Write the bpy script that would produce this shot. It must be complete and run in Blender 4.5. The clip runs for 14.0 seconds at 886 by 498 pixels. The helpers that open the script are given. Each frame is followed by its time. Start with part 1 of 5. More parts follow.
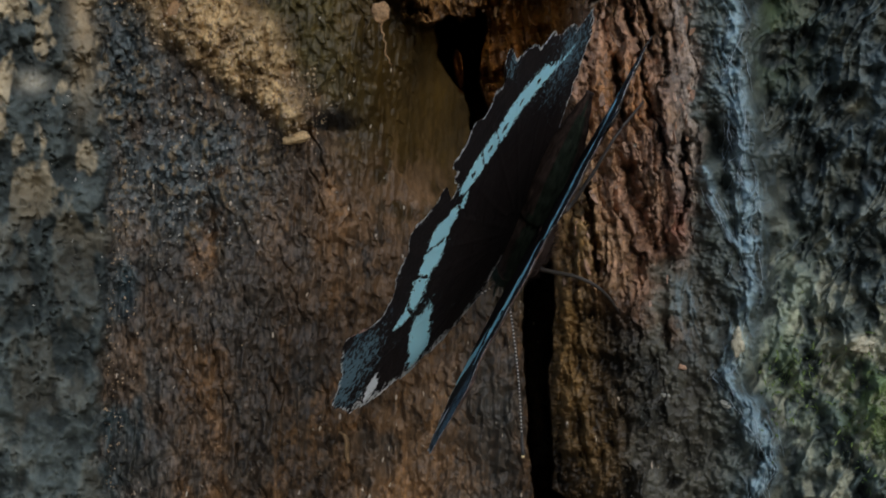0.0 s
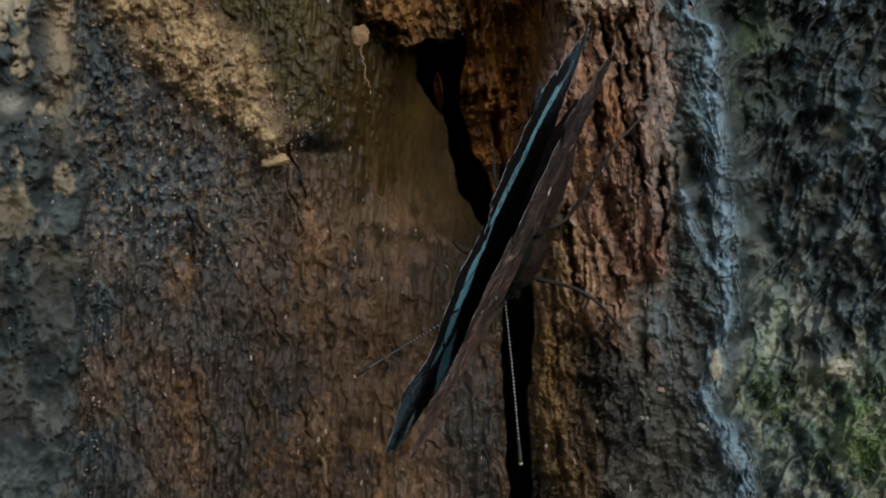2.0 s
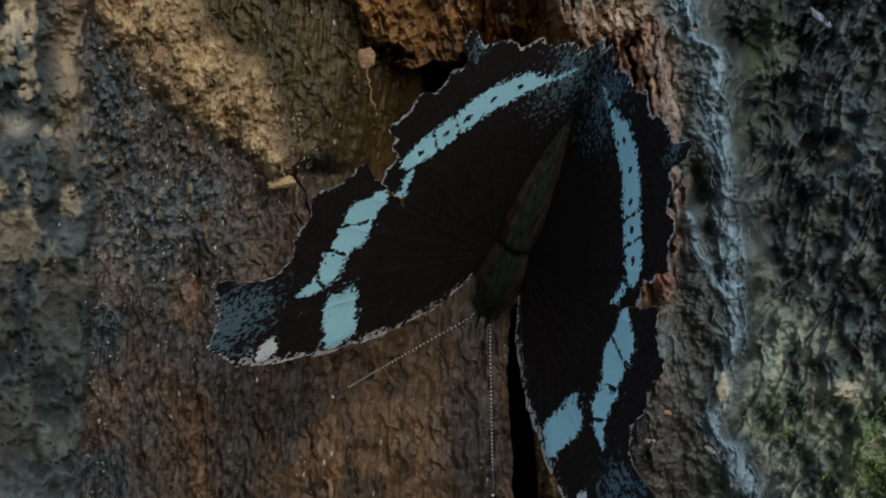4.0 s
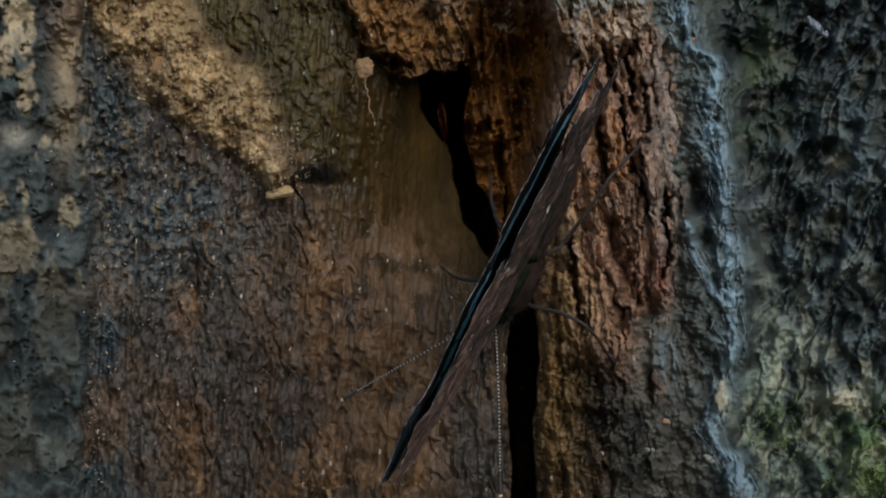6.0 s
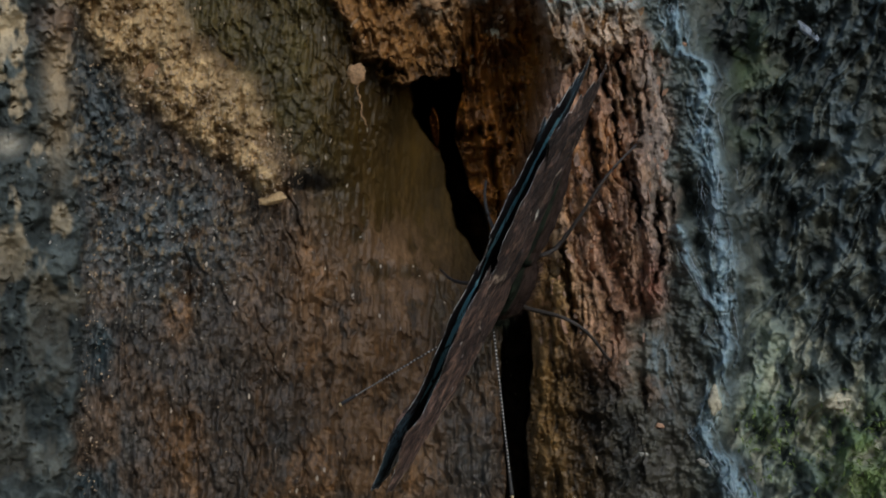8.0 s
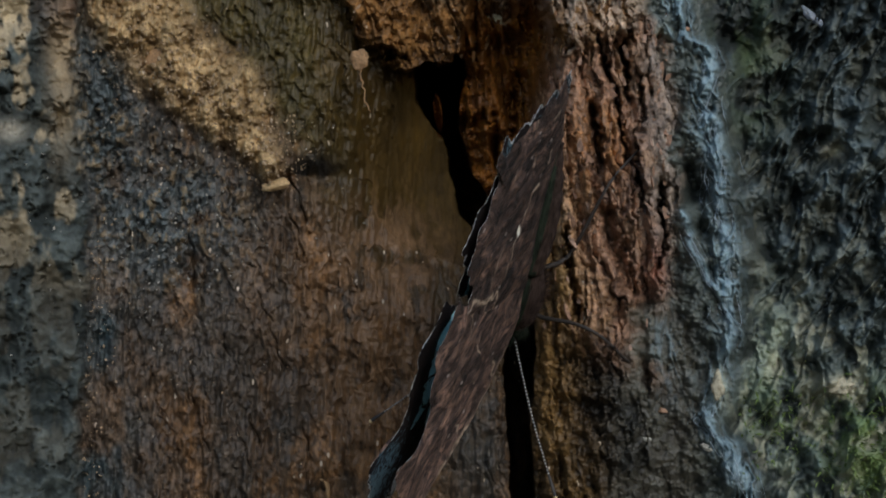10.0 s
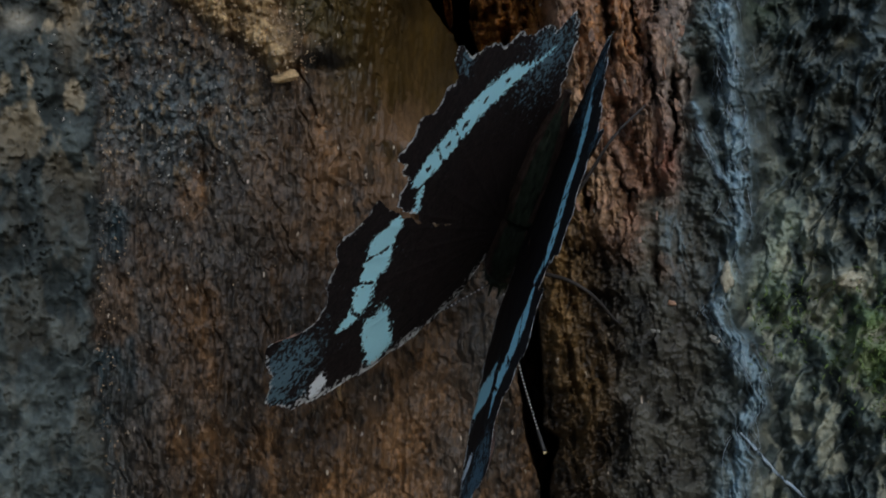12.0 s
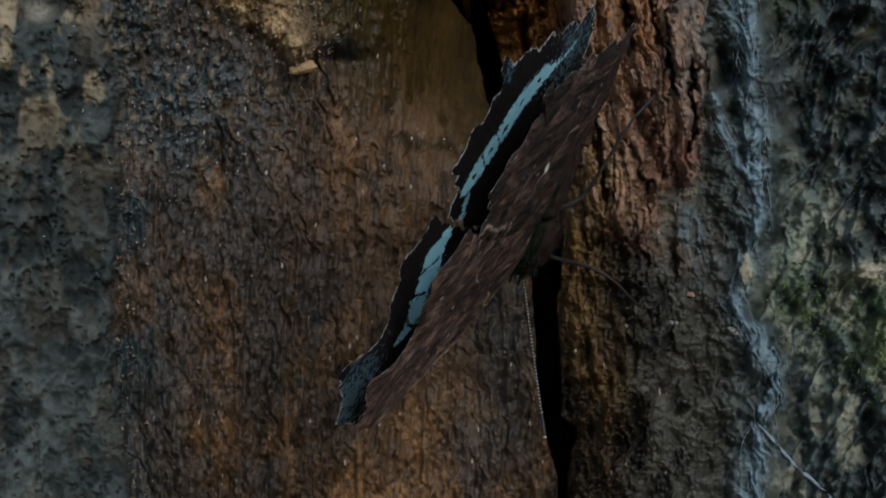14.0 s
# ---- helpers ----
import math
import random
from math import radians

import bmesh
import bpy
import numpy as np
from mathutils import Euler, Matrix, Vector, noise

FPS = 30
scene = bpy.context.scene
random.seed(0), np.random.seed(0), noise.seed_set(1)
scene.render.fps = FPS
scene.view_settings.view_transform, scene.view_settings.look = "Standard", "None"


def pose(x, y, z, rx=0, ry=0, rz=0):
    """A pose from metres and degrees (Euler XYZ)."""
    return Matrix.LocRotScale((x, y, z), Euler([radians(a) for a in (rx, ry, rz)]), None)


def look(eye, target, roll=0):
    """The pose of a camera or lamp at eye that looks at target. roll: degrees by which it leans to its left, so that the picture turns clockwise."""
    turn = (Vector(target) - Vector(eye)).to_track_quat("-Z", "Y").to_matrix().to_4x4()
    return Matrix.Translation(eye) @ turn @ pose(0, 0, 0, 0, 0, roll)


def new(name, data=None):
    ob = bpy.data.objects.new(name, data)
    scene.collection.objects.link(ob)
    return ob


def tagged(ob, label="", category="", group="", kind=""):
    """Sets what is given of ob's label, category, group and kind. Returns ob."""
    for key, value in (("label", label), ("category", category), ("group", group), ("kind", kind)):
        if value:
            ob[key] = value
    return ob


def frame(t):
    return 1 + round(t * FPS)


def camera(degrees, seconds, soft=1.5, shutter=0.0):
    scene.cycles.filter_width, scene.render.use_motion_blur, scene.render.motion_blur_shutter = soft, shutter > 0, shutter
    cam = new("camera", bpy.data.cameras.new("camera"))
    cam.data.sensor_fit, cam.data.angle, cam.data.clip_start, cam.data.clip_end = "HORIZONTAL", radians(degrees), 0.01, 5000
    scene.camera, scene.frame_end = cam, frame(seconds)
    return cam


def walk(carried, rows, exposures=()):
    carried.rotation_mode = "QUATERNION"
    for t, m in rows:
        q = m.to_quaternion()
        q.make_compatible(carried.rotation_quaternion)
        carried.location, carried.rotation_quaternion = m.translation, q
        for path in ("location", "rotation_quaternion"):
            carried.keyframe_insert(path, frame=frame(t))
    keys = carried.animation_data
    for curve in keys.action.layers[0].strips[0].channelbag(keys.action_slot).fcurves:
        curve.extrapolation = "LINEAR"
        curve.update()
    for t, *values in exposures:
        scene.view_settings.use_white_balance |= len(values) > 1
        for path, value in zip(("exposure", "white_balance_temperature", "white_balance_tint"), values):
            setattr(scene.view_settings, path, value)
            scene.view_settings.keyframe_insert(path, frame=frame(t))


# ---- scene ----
# ---- camera ----
cam = camera(44.0, 14.0, soft=1.8)
PATH = [
    (0.0, pose(-0.00000, 0.00000, 1.20000, 90.000, 0.000, -0.000)),
    (0.5, pose(-0.00002, 0.00006, 1.19996, 90.202, -0.038, -0.176)),
    (1.0, pose(-0.00001, 0.00005, 1.20056, 90.538, -0.079, -0.677)),
    (1.5, pose(0.00003, -0.00006, 1.20083, 90.673, -0.087, -0.960)),
    (2.0, pose(0.00006, -0.00005, 1.20089, 90.753, -0.074, -1.063)),
    (2.5, pose(0.00005, -0.00000, 1.20111, 90.953, -0.074, -1.000)),
    (3.0, pose(0.00003, -0.00002, 1.20141, 91.248, -0.119, -0.825)),
    (3.5, pose(0.00000, -0.00005, 1.20180, 91.311, -0.097, -0.787)),
    (6.0, pose(-0.00000, -0.00011, 1.20223, 91.745, 0.082, -0.856)),
    (6.5, pose(0.00000, -0.00012, 1.20216, 91.804, 0.140, -0.886)),
    (7.0, pose(0.00001, -0.00012, 1.20209, 92.039, 0.190, -1.079)),
    (9.5, pose(0.00002, -0.00021, 1.20213, 92.105, 0.522, -1.137)),
    (10.0, pose(0.00003, -0.00022, 1.20159, 91.591, 0.459, -1.022)),
    (10.5, pose(0.00003, -0.00028, 1.20076, 90.544, 0.423, -1.235)),
    (11.0, pose(0.00002, -0.00028, 1.19986, 89.720, 0.409, -1.045)),
    (11.5, pose(0.00003, -0.00026, 1.19809, 89.133, 0.402, -0.745)),
    (12.0, pose(0.00003, -0.00022, 1.19737, 88.046, 0.393, -0.492)),
    (12.5, pose(-0.00000, -0.00025, 1.19789, 87.245, 0.449, -0.273)),
    (13.0, pose(-0.00002, -0.00024, 1.19741, 87.660, 0.402, -0.082)),
    (13.5, pose(-0.00004, -0.00023, 1.19738, 87.747, 0.364, 0.158)),
    (14.0, pose(-0.00007, -0.00024, 1.19762, 87.469, 0.355, 0.391)),
]

walk(cam, PATH, exposures=[(0.0, 0.0, 6500, 10), (10.5, 0.0, 6500, 10), (11.0, -0.1, 6500, 10), (11.8, -0.3, 6200, 10), (12.2, -0.38, 6150, 10), (12.8, -0.38, 6350, 10), (14.0, -0.38, 6350, 10)])

# ---- light: forest shade, a broad bright gap in the canopy up to the right ----
world = bpy.data.worlds.new("forest_sky")
scene.world = world
world.use_nodes = True
wn, wl = world.node_tree.nodes, world.node_tree.links
sky = wn.new("ShaderNodeTexSky")
sky.sky_type, sky.sun_disc = "NISHITA", False
sky.sun_elevation, sky.sun_rotation = radians(30), radians(156)
wl.new(sky.outputs[0], wn["Background"].inputs["Color"])
wn["Background"].inputs["Strength"].default_value = 0.13

sun_data = bpy.data.lights.new("sun", "SUN")
sun_data.energy, sun_data.angle, sun_data.color = 1.22, radians(28), (0.95, 0.98, 1.0)
sun = new("sun", sun_data)
sun.matrix_world = look((0.5, -1.15, 1.2 + 0.72), (0.0, 0.0, 1.2))
scene.view_settings.exposure = 0.0


# ---- small helpers ----
def part(name, bm, material, parent=None, label="", smooth=True):
    me = bpy.data.meshes.new(name)
    bm.to_mesh(me)
    bm.free()
    if smooth:
        me.polygons.foreach_set("use_smooth", [True] * len(me.polygons))
    for m in material if isinstance(material, (list, tuple)) else [material]:
        me.materials.append(m)
    ob = new(name, me)
    ob.parent = parent
    if label:
        tagged(ob, label)
    return ob


def mesh_part(name, verts, faces, material, parent=None, label="", colours=None, scalars=(), face_mats=None):
    """A mesh from arrays made by a formula, with a pigment colour and scalar masks per vertex."""
    me = bpy.data.meshes.new(name)
    verts = np.asarray(verts, np.float32)
    faces = np.asarray(faces, np.int32)
    n, k = faces.shape
    me.vertices.add(len(verts))
    me.vertices.foreach_set("co", verts.ravel())
    me.loops.add(n * k)
    me.loops.foreach_set("vertex_index", faces.ravel())
    me.polygons.add(n)
    me.polygons.foreach_set("loop_start", np.arange(0, n * k, k, dtype=np.int32))
    me.polygons.foreach_set("use_smooth", np.ones(n, bool))
    for m in material if isinstance(material, (list, tuple)) else [material]:
        me.materials.append(m)
    if face_mats is not None:
        me.polygons.foreach_set("material_index", np.asarray(face_mats, np.int32))
    if colours is not None:
        a = me.attributes.new("pigment", "FLOAT_COLOR", "POINT")
        a.data.foreach_set("color", np.c_[colours, np.ones(len(colours))].astype(np.float32).ravel())
    for nm, val in scalars:
        a = me.attributes.new(nm, "FLOAT", "POINT")
        a.data.foreach_set("value", np.asarray(val, np.float32))
    me.update()
    me.validate()
    ob = new(name, me)
    ob.parent = parent
    if label:
        tagged(ob, label)
    return ob


RNG = np.random.RandomState(11)
TABLE = RNG.rand(16, 256, 256).astype(np.float32)


def vnoise(x, y, seed=0):
    """Smooth value noise, 0 to 1."""
    t = TABLE[seed % 16]
    xi, yi = np.floor(x).astype(int), np.floor(y).astype(int)
    fx, fy = x - xi, y - yi
    fx, fy = fx * fx * fx * (fx * (fx * 6 - 15) + 10), fy * fy * fy * (fy * (fy * 6 - 15) + 10)
    a, b = t[xi & 255, yi & 255], t[(xi + 1) & 255, yi & 255]
    c, d = t[xi & 255, (yi + 1) & 255], t[(xi + 1) & 255, (yi + 1) & 255]
    return (a * (1 - fx) + b * fx) * (1 - fy) + (c * (1 - fx) + d * fx) * fy


def fbm(x, y, octaves=4, seed=0, gain=0.5):
    s, a, tot = 0, 1.0, 0
    for i in range(octaves):
        c, sn = math.cos(0.6 * i), math.sin(0.6 * i)
        s = s + a * vnoise((x * c - y * sn) * 2 ** i + 13.7 * i, (x * sn + y * c) * 2 ** i + 7.1 * i, seed + i)
        tot, a = tot + a, a * gain
    return s / tot


def stretched(x, y, octaves=3, seed=0, gain=0.5):
    """Fibre noise: the octaves keep their direction."""
    s, a, tot = 0, 1.0, 0
    y = y + 2.6 * vnoise(x * 0.9 + 3.3, y * 0.21, seed + 5) + 0.9 * vnoise(x * 2.3, y * 0.4 + 9, seed + 6)
    x = x + 0.9 * vnoise(x * 0.3, y * 0.8 + 5.5, seed + 7)
    for i in range(octaves):
        s = s + a * vnoise(x * 2 ** i + 31.3 * i, y * 1.7 ** i + 17.9 * i, seed + i)
        tot, a = tot + a, a * gain
    return s / tot


def ss(a, b, x):
    t = np.clip((x - a) / (b - a), 0, 1)
    return t * t * (3 - 2 * t)


def blob(x, y, cx, cy, rx, ry):
    return np.exp(-((x - cx) / rx) ** 2 - ((y - cy) / ry) ** 2)


def plates(x, y, seed=0):
    """Broken plates: for each spot the plate's own random height and tilt, and the distance to its edge."""
    t = TABLE
    xi, yi = np.floor(x).astype(int), np.floor(y).astype(int)
    near, next_, own, tilt = np.full(x.shape, 9.0), np.full(x.shape, 9.0), np.zeros(x.shape), np.zeros(x.shape)
    for i in (-1, 0, 1):
        for j in (-1, 0, 1):
            a, b = (xi + i) & 255, (yi + j) & 255
            px, py = xi + i + 0.1 + 0.8 * t[seed % 16][a, b], yi + j + 0.1 + 0.8 * t[(seed + 1) % 16][a, b]
            d = np.hypot(x - px, y - py)
            m = d < near
            next_ = np.where(m, near, np.minimum(next_, d))
            g, q = t[(seed + 2) % 16][a, b], t[(seed + 3) % 16][a, b]
            own = np.where(m, g, own)
            tilt = np.where(m, (x - px) * (q - 0.5) * 2 + (y - py) * (g - 0.5), tilt)
            near = np.where(m, d, near)
    return own, tilt, next_ - near


def mix(a, b, m):
    return a + (b - a) * m


# ---- materials ----
def nodes_of(name):
    m = bpy.data.materials.new(name)
    m.use_nodes = True
    nt = m.node_tree
    return m, nt.nodes, nt.links, nt.nodes["Principled BSDF"]


def pigment_material(name, rough, grain_scale, stretch, bump, spread=0.5, speck=0.0, spec=0.3):
    """Bark or wood: the pigment of the mesh, broken by grain at two sizes, with fine relief. Sizes in 1/m."""
    m, n, l, b = nodes_of(name)
    at = n.new("ShaderNodeAttribute")
    at.attribute_name = "pigment"
    co = n.new("ShaderNodeTexCoord")
    mp = n.new("ShaderNodeMapping")
    mp.inputs["Scale"].default_value = (1, 1, stretch)
    l.new(co.outputs["Object"], mp.inputs["Vector"])
    fine = n.new("ShaderNodeTexNoise")
    fine.inputs["Scale"].default_value, fine.inputs["Detail"].default_value = grain_scale, 7
    fine.inputs["Roughness"].default_value = 0.68
    l.new(mp.outputs[0], fine.inputs["Vector"])
    wide = n.new("ShaderNodeTexNoise")
    wide.inputs["Scale"].default_value, wide.inputs["Detail"].default_value = grain_scale * 0.18, 4
    l.new(mp.outputs[0], wide.inputs["Vector"])
    r1 = n.new("ShaderNodeMapRange")
    r1.inputs["From Min"].default_value, r1.inputs["From Max"].default_value = 0.3, 0.7
    r1.inputs["To Min"].default_value, r1.inputs["To Max"].default_value = 1 - spread, 1 + spread
    l.new(fine.outputs["Fac"], r1.inputs["Value"])
    r2 = n.new("ShaderNodeMapRange")
    r2.inputs["From Min"].default_value, r2.inputs["From Max"].default_value = 0.3, 0.7
    r2.inputs["To Min"].default_value, r2.inputs["To Max"].default_value = 0.72, 1.28
    l.new(wide.outputs["Fac"], r2.inputs["Value"])
    mu = n.new("ShaderNodeMath")
    mu.operation = "MULTIPLY"
    l.new(r1.outputs[0], mu.inputs[0])
    l.new(r2.outputs[0], mu.inputs[1])
    vm = n.new("ShaderNodeVectorMath")
    vm.operation = "SCALE"
    l.new(at.outputs["Color"], vm.inputs[0])
    l.new(mu.outputs[0], vm.inputs["Scale"])
    colour = vm.outputs[0]
    vor = n.new("ShaderNodeTexVoronoi")
    vor.inputs["Scale"].default_value = grain_scale * 0.9
    l.new(mp.outputs[0], vor.inputs["Vector"])
    if speck:
        # small pale crumbs, and glints of the wet surface painted as pale specks
        rs = n.new("ShaderNodeMapRange")
        rs.inputs["From Min"].default_value, rs.inputs["From Max"].default_value = 0.26, 0.16
        l.new(vor.outputs["Distance"], rs.inputs["Value"])
        pick = n.new("ShaderNodeMath")
        pick.operation = "GREATER_THAN"
        pick.inputs[1].default_value = 1 - speck
        sep = n.new("ShaderNodeSeparateColor")
        l.new(vor.outputs["Color"], sep.inputs[0])
        l.new(sep.outputs[0], pick.inputs[0])
        both = n.new("ShaderNodeMath")
        both.operation = "MULTIPLY"
        l.new(rs.outputs[0], both.inputs[0])
        l.new(pick.outputs[0], both.inputs[1])
        mx = n.new("ShaderNodeMix")
        mx.data_type = "RGBA"
        mx.inputs["B"].default_value = (0.5, 0.42, 0.33, 1)
        l.new(both.outputs[0], mx.inputs["Factor"])
        l.new(colour, mx.inputs["A"])
        colour = mx.outputs["Result"]
    l.new(colour, b.inputs["Base Color"])
    b.inputs["Roughness"].default_value = rough
    b.inputs["Specular IOR Level"].default_value = spec
    ad = n.new("ShaderNodeMath")
    ad.operation = "MULTIPLY_ADD"
    ad.inputs[1].default_value = 0.5
    l.new(vor.outputs["Distance"], ad.inputs[0])
    l.new(fine.outputs["Fac"], ad.inputs[2])
    bp = n.new("ShaderNodeBump")
    bp.inputs["Strength"].default_value, bp.inputs["Distance"].default_value = 1.0, bump
    l.new(ad.outputs[0], bp.inputs["Height"])
    l.new(bp.outputs[0], b.inputs["Normal"])
    return m


def plain_material(name, colour, rough=0.7, grain=2500.0, spread=0.35, bump=0.0001, spec=0.3, stretch=1.0):
    m, n, l, b = nodes_of(name)
    co = n.new("ShaderNodeTexCoord")
    mp = n.new("ShaderNodeMapping")
    mp.inputs["Scale"].default_value = (1, stretch, 1)
    l.new(co.outputs["Object"], mp.inputs["Vector"])
    no = n.new("ShaderNodeTexNoise")
    no.inputs["Scale"].default_value, no.inputs["Detail"].default_value = grain, 5
    l.new(mp.outputs[0], no.inputs["Vector"])
    r = n.new("ShaderNodeMapRange")
    r.inputs["From Min"].default_value, r.inputs["From Max"].default_value = 0.3, 0.7
    r.inputs["To Min"].default_value, r.inputs["To Max"].default_value = 1 - spread, 1 + spread
    l.new(no.outputs["Fac"], r.inputs["Value"])
    vm = n.new("ShaderNodeVectorMath")
    vm.operation = "SCALE"
    vm.inputs[0].default_value = colour
    l.new(r.outputs[0], vm.inputs["Scale"])
    l.new(vm.outputs[0], b.inputs["Base Color"])
    b.inputs["Roughness"].default_value, b.inputs["Specular IOR Level"].default_value = rough, spec
    bp = n.new("ShaderNodeBump")
    bp.inputs["Distance"].default_value = bump
    l.new(no.outputs["Fac"], bp.inputs["Height"])
    l.new(bp.outputs[0], b.inputs["Normal"])
    return m


MAT_BARK = pigment_material("weathered_bark", 0.8, 700, 0.8, 0.00008, 0.25)
MAT_WOOD = pigment_material("rotten_wood", 0.46, 1500, 0.5, 0.0001, 0.42, 0.06, 0.29)
MAT_HOLLOW = pigment_material("smooth_heartwood", 0.75, 1300, 0.4, 0.00008, 0.35, 0.02, 0.15)
MAT_FIBRE = pigment_material("splintered_wood", 0.42, 1500, 0.35, 0.00013, 0.42, 0.06, 0.32)
MAT_CRUST = pigment_material("lichen_crust", 0.5, 900, 0.6, 0.00008, 0.28, 0.0, 0.4)
MAT_MOSSY = pigment_material("mossy_bark", 0.6, 700, 0.5, 0.00009, 0.3, 0.0, 0.35)
MAT_OUTER = plain_material("tree_bark", (0.07, 0.065, 0.05), 0.9, 60, 0.5, 0.01)
MAT_GROUND = plain_material("leaf_litter", (0.07, 0.05, 0.03), 0.9, 30, 0.5, 0.01)

# ---- the tree: a wound in the trunk with rotten wood, a crack and bark lips ----
# Plan units: 1 unit is UNIT metres at the wood's face; x right, y down, origin left and above.
FACE, FOC = 0.119, 1940.5
UNIT = FACE / FOC
STEP = 2.0


def line(v, ys, xs):
    return np.interp(v, ys, xs)


LEFT_LIP = ((-340, 0, 150, 300, 420, 530, 690, 860, 980, 1240), (140, 168, 178, 192, 195, 184, 178, 180, 200, 200))
CRACK = ((-20, 30, 60, 100, 125, 165, 205, 240, 271, 302, 334, 400, 443, 500, 553, 603, 663, 722, 783, 830, 865, 884, 905, 930, 972, 1240),
         (812, 816, 816, 815, 818, 838, 850, 857, 870, 880, 890, 930, 953, 955, 954, 952, 949, 953, 955, 960, 962, 976, 982, 979, 979, 1000))
CRACK_W = ((-20, 30, 60, 100, 125, 165, 205, 240, 271, 302, 334, 400, 443, 500, 553, 603, 663, 722, 783, 830, 865, 884, 905, 930, 972, 1240),
           (4, 44, 44, 37, 30, 17, 17, 20, 29, 28, 17, 14, 21, 25, 27, 25, 21, 19, 21, 19, 16, 29, 24, 17, 8, 5))
CRUST = ((-340, -60, 0, 200, 300, 420, 500, 600, 760, 880, 1000, 1240), (1150, 1190, 1228, 1240, 1238, 1225, 1170, 1165, 1180, 1170, 1150, 1150))
CREST = ((-340, -77, -17, 3, 93, 153, 193, 253, 293, 373, 453, 520, 573, 613, 675, 723, 773, 803, 883, 1000, 1240),
         (1200, 1243, 1255, 1302, 1296, 1292, 1306, 1314, 1314, 1326, 1326, 1328, 1308, 1304, 1284, 1325, 1350, 1358, 1332, 1325, 1325))
FORK = ((293, 333, 363, 423, 448), (1243, 1253, 1263, 1293, 1323))
RIM = ((300, 560, 628, 678, 738, 773, 828, 888, 948, 1000, 1080, 1160, 1235, 1290, 1400), (-420, -230, -107, -5, 26, 44, 40, 26, 22, 26, -10, -40, -90, -420, -420))


def streaks(x, y):
    """Short drying cracks down the wood, each wandering a little."""
    rng = random.Random(21)
    out = np.zeros(x.shape)
    for _ in range(30):
        px, py, ln, w = rng.uniform(210, 580), rng.uniform(250, 1150), rng.uniform(40, 150), rng.uniform(0.9, 2.0)
        tilt, wob, ph = rng.uniform(0.05, 0.4), rng.uniform(1, 5), rng.uniform(0, 6)
        m = (np.abs(x - px) < 70) & (np.abs(y - py) < ln)
        dx, dy = x[m] - px, y[m] - py
        d = dx - tilt * dy - wob * np.sin(dy / 22 + ph) - 2.5 * np.sin(dy / 7 + 2 * ph)
        out[m] = np.maximum(out[m], np.exp(-(d / w) ** 2) * ss(ln * 0.55, ln * 0.2, np.abs(dy)))
    return out


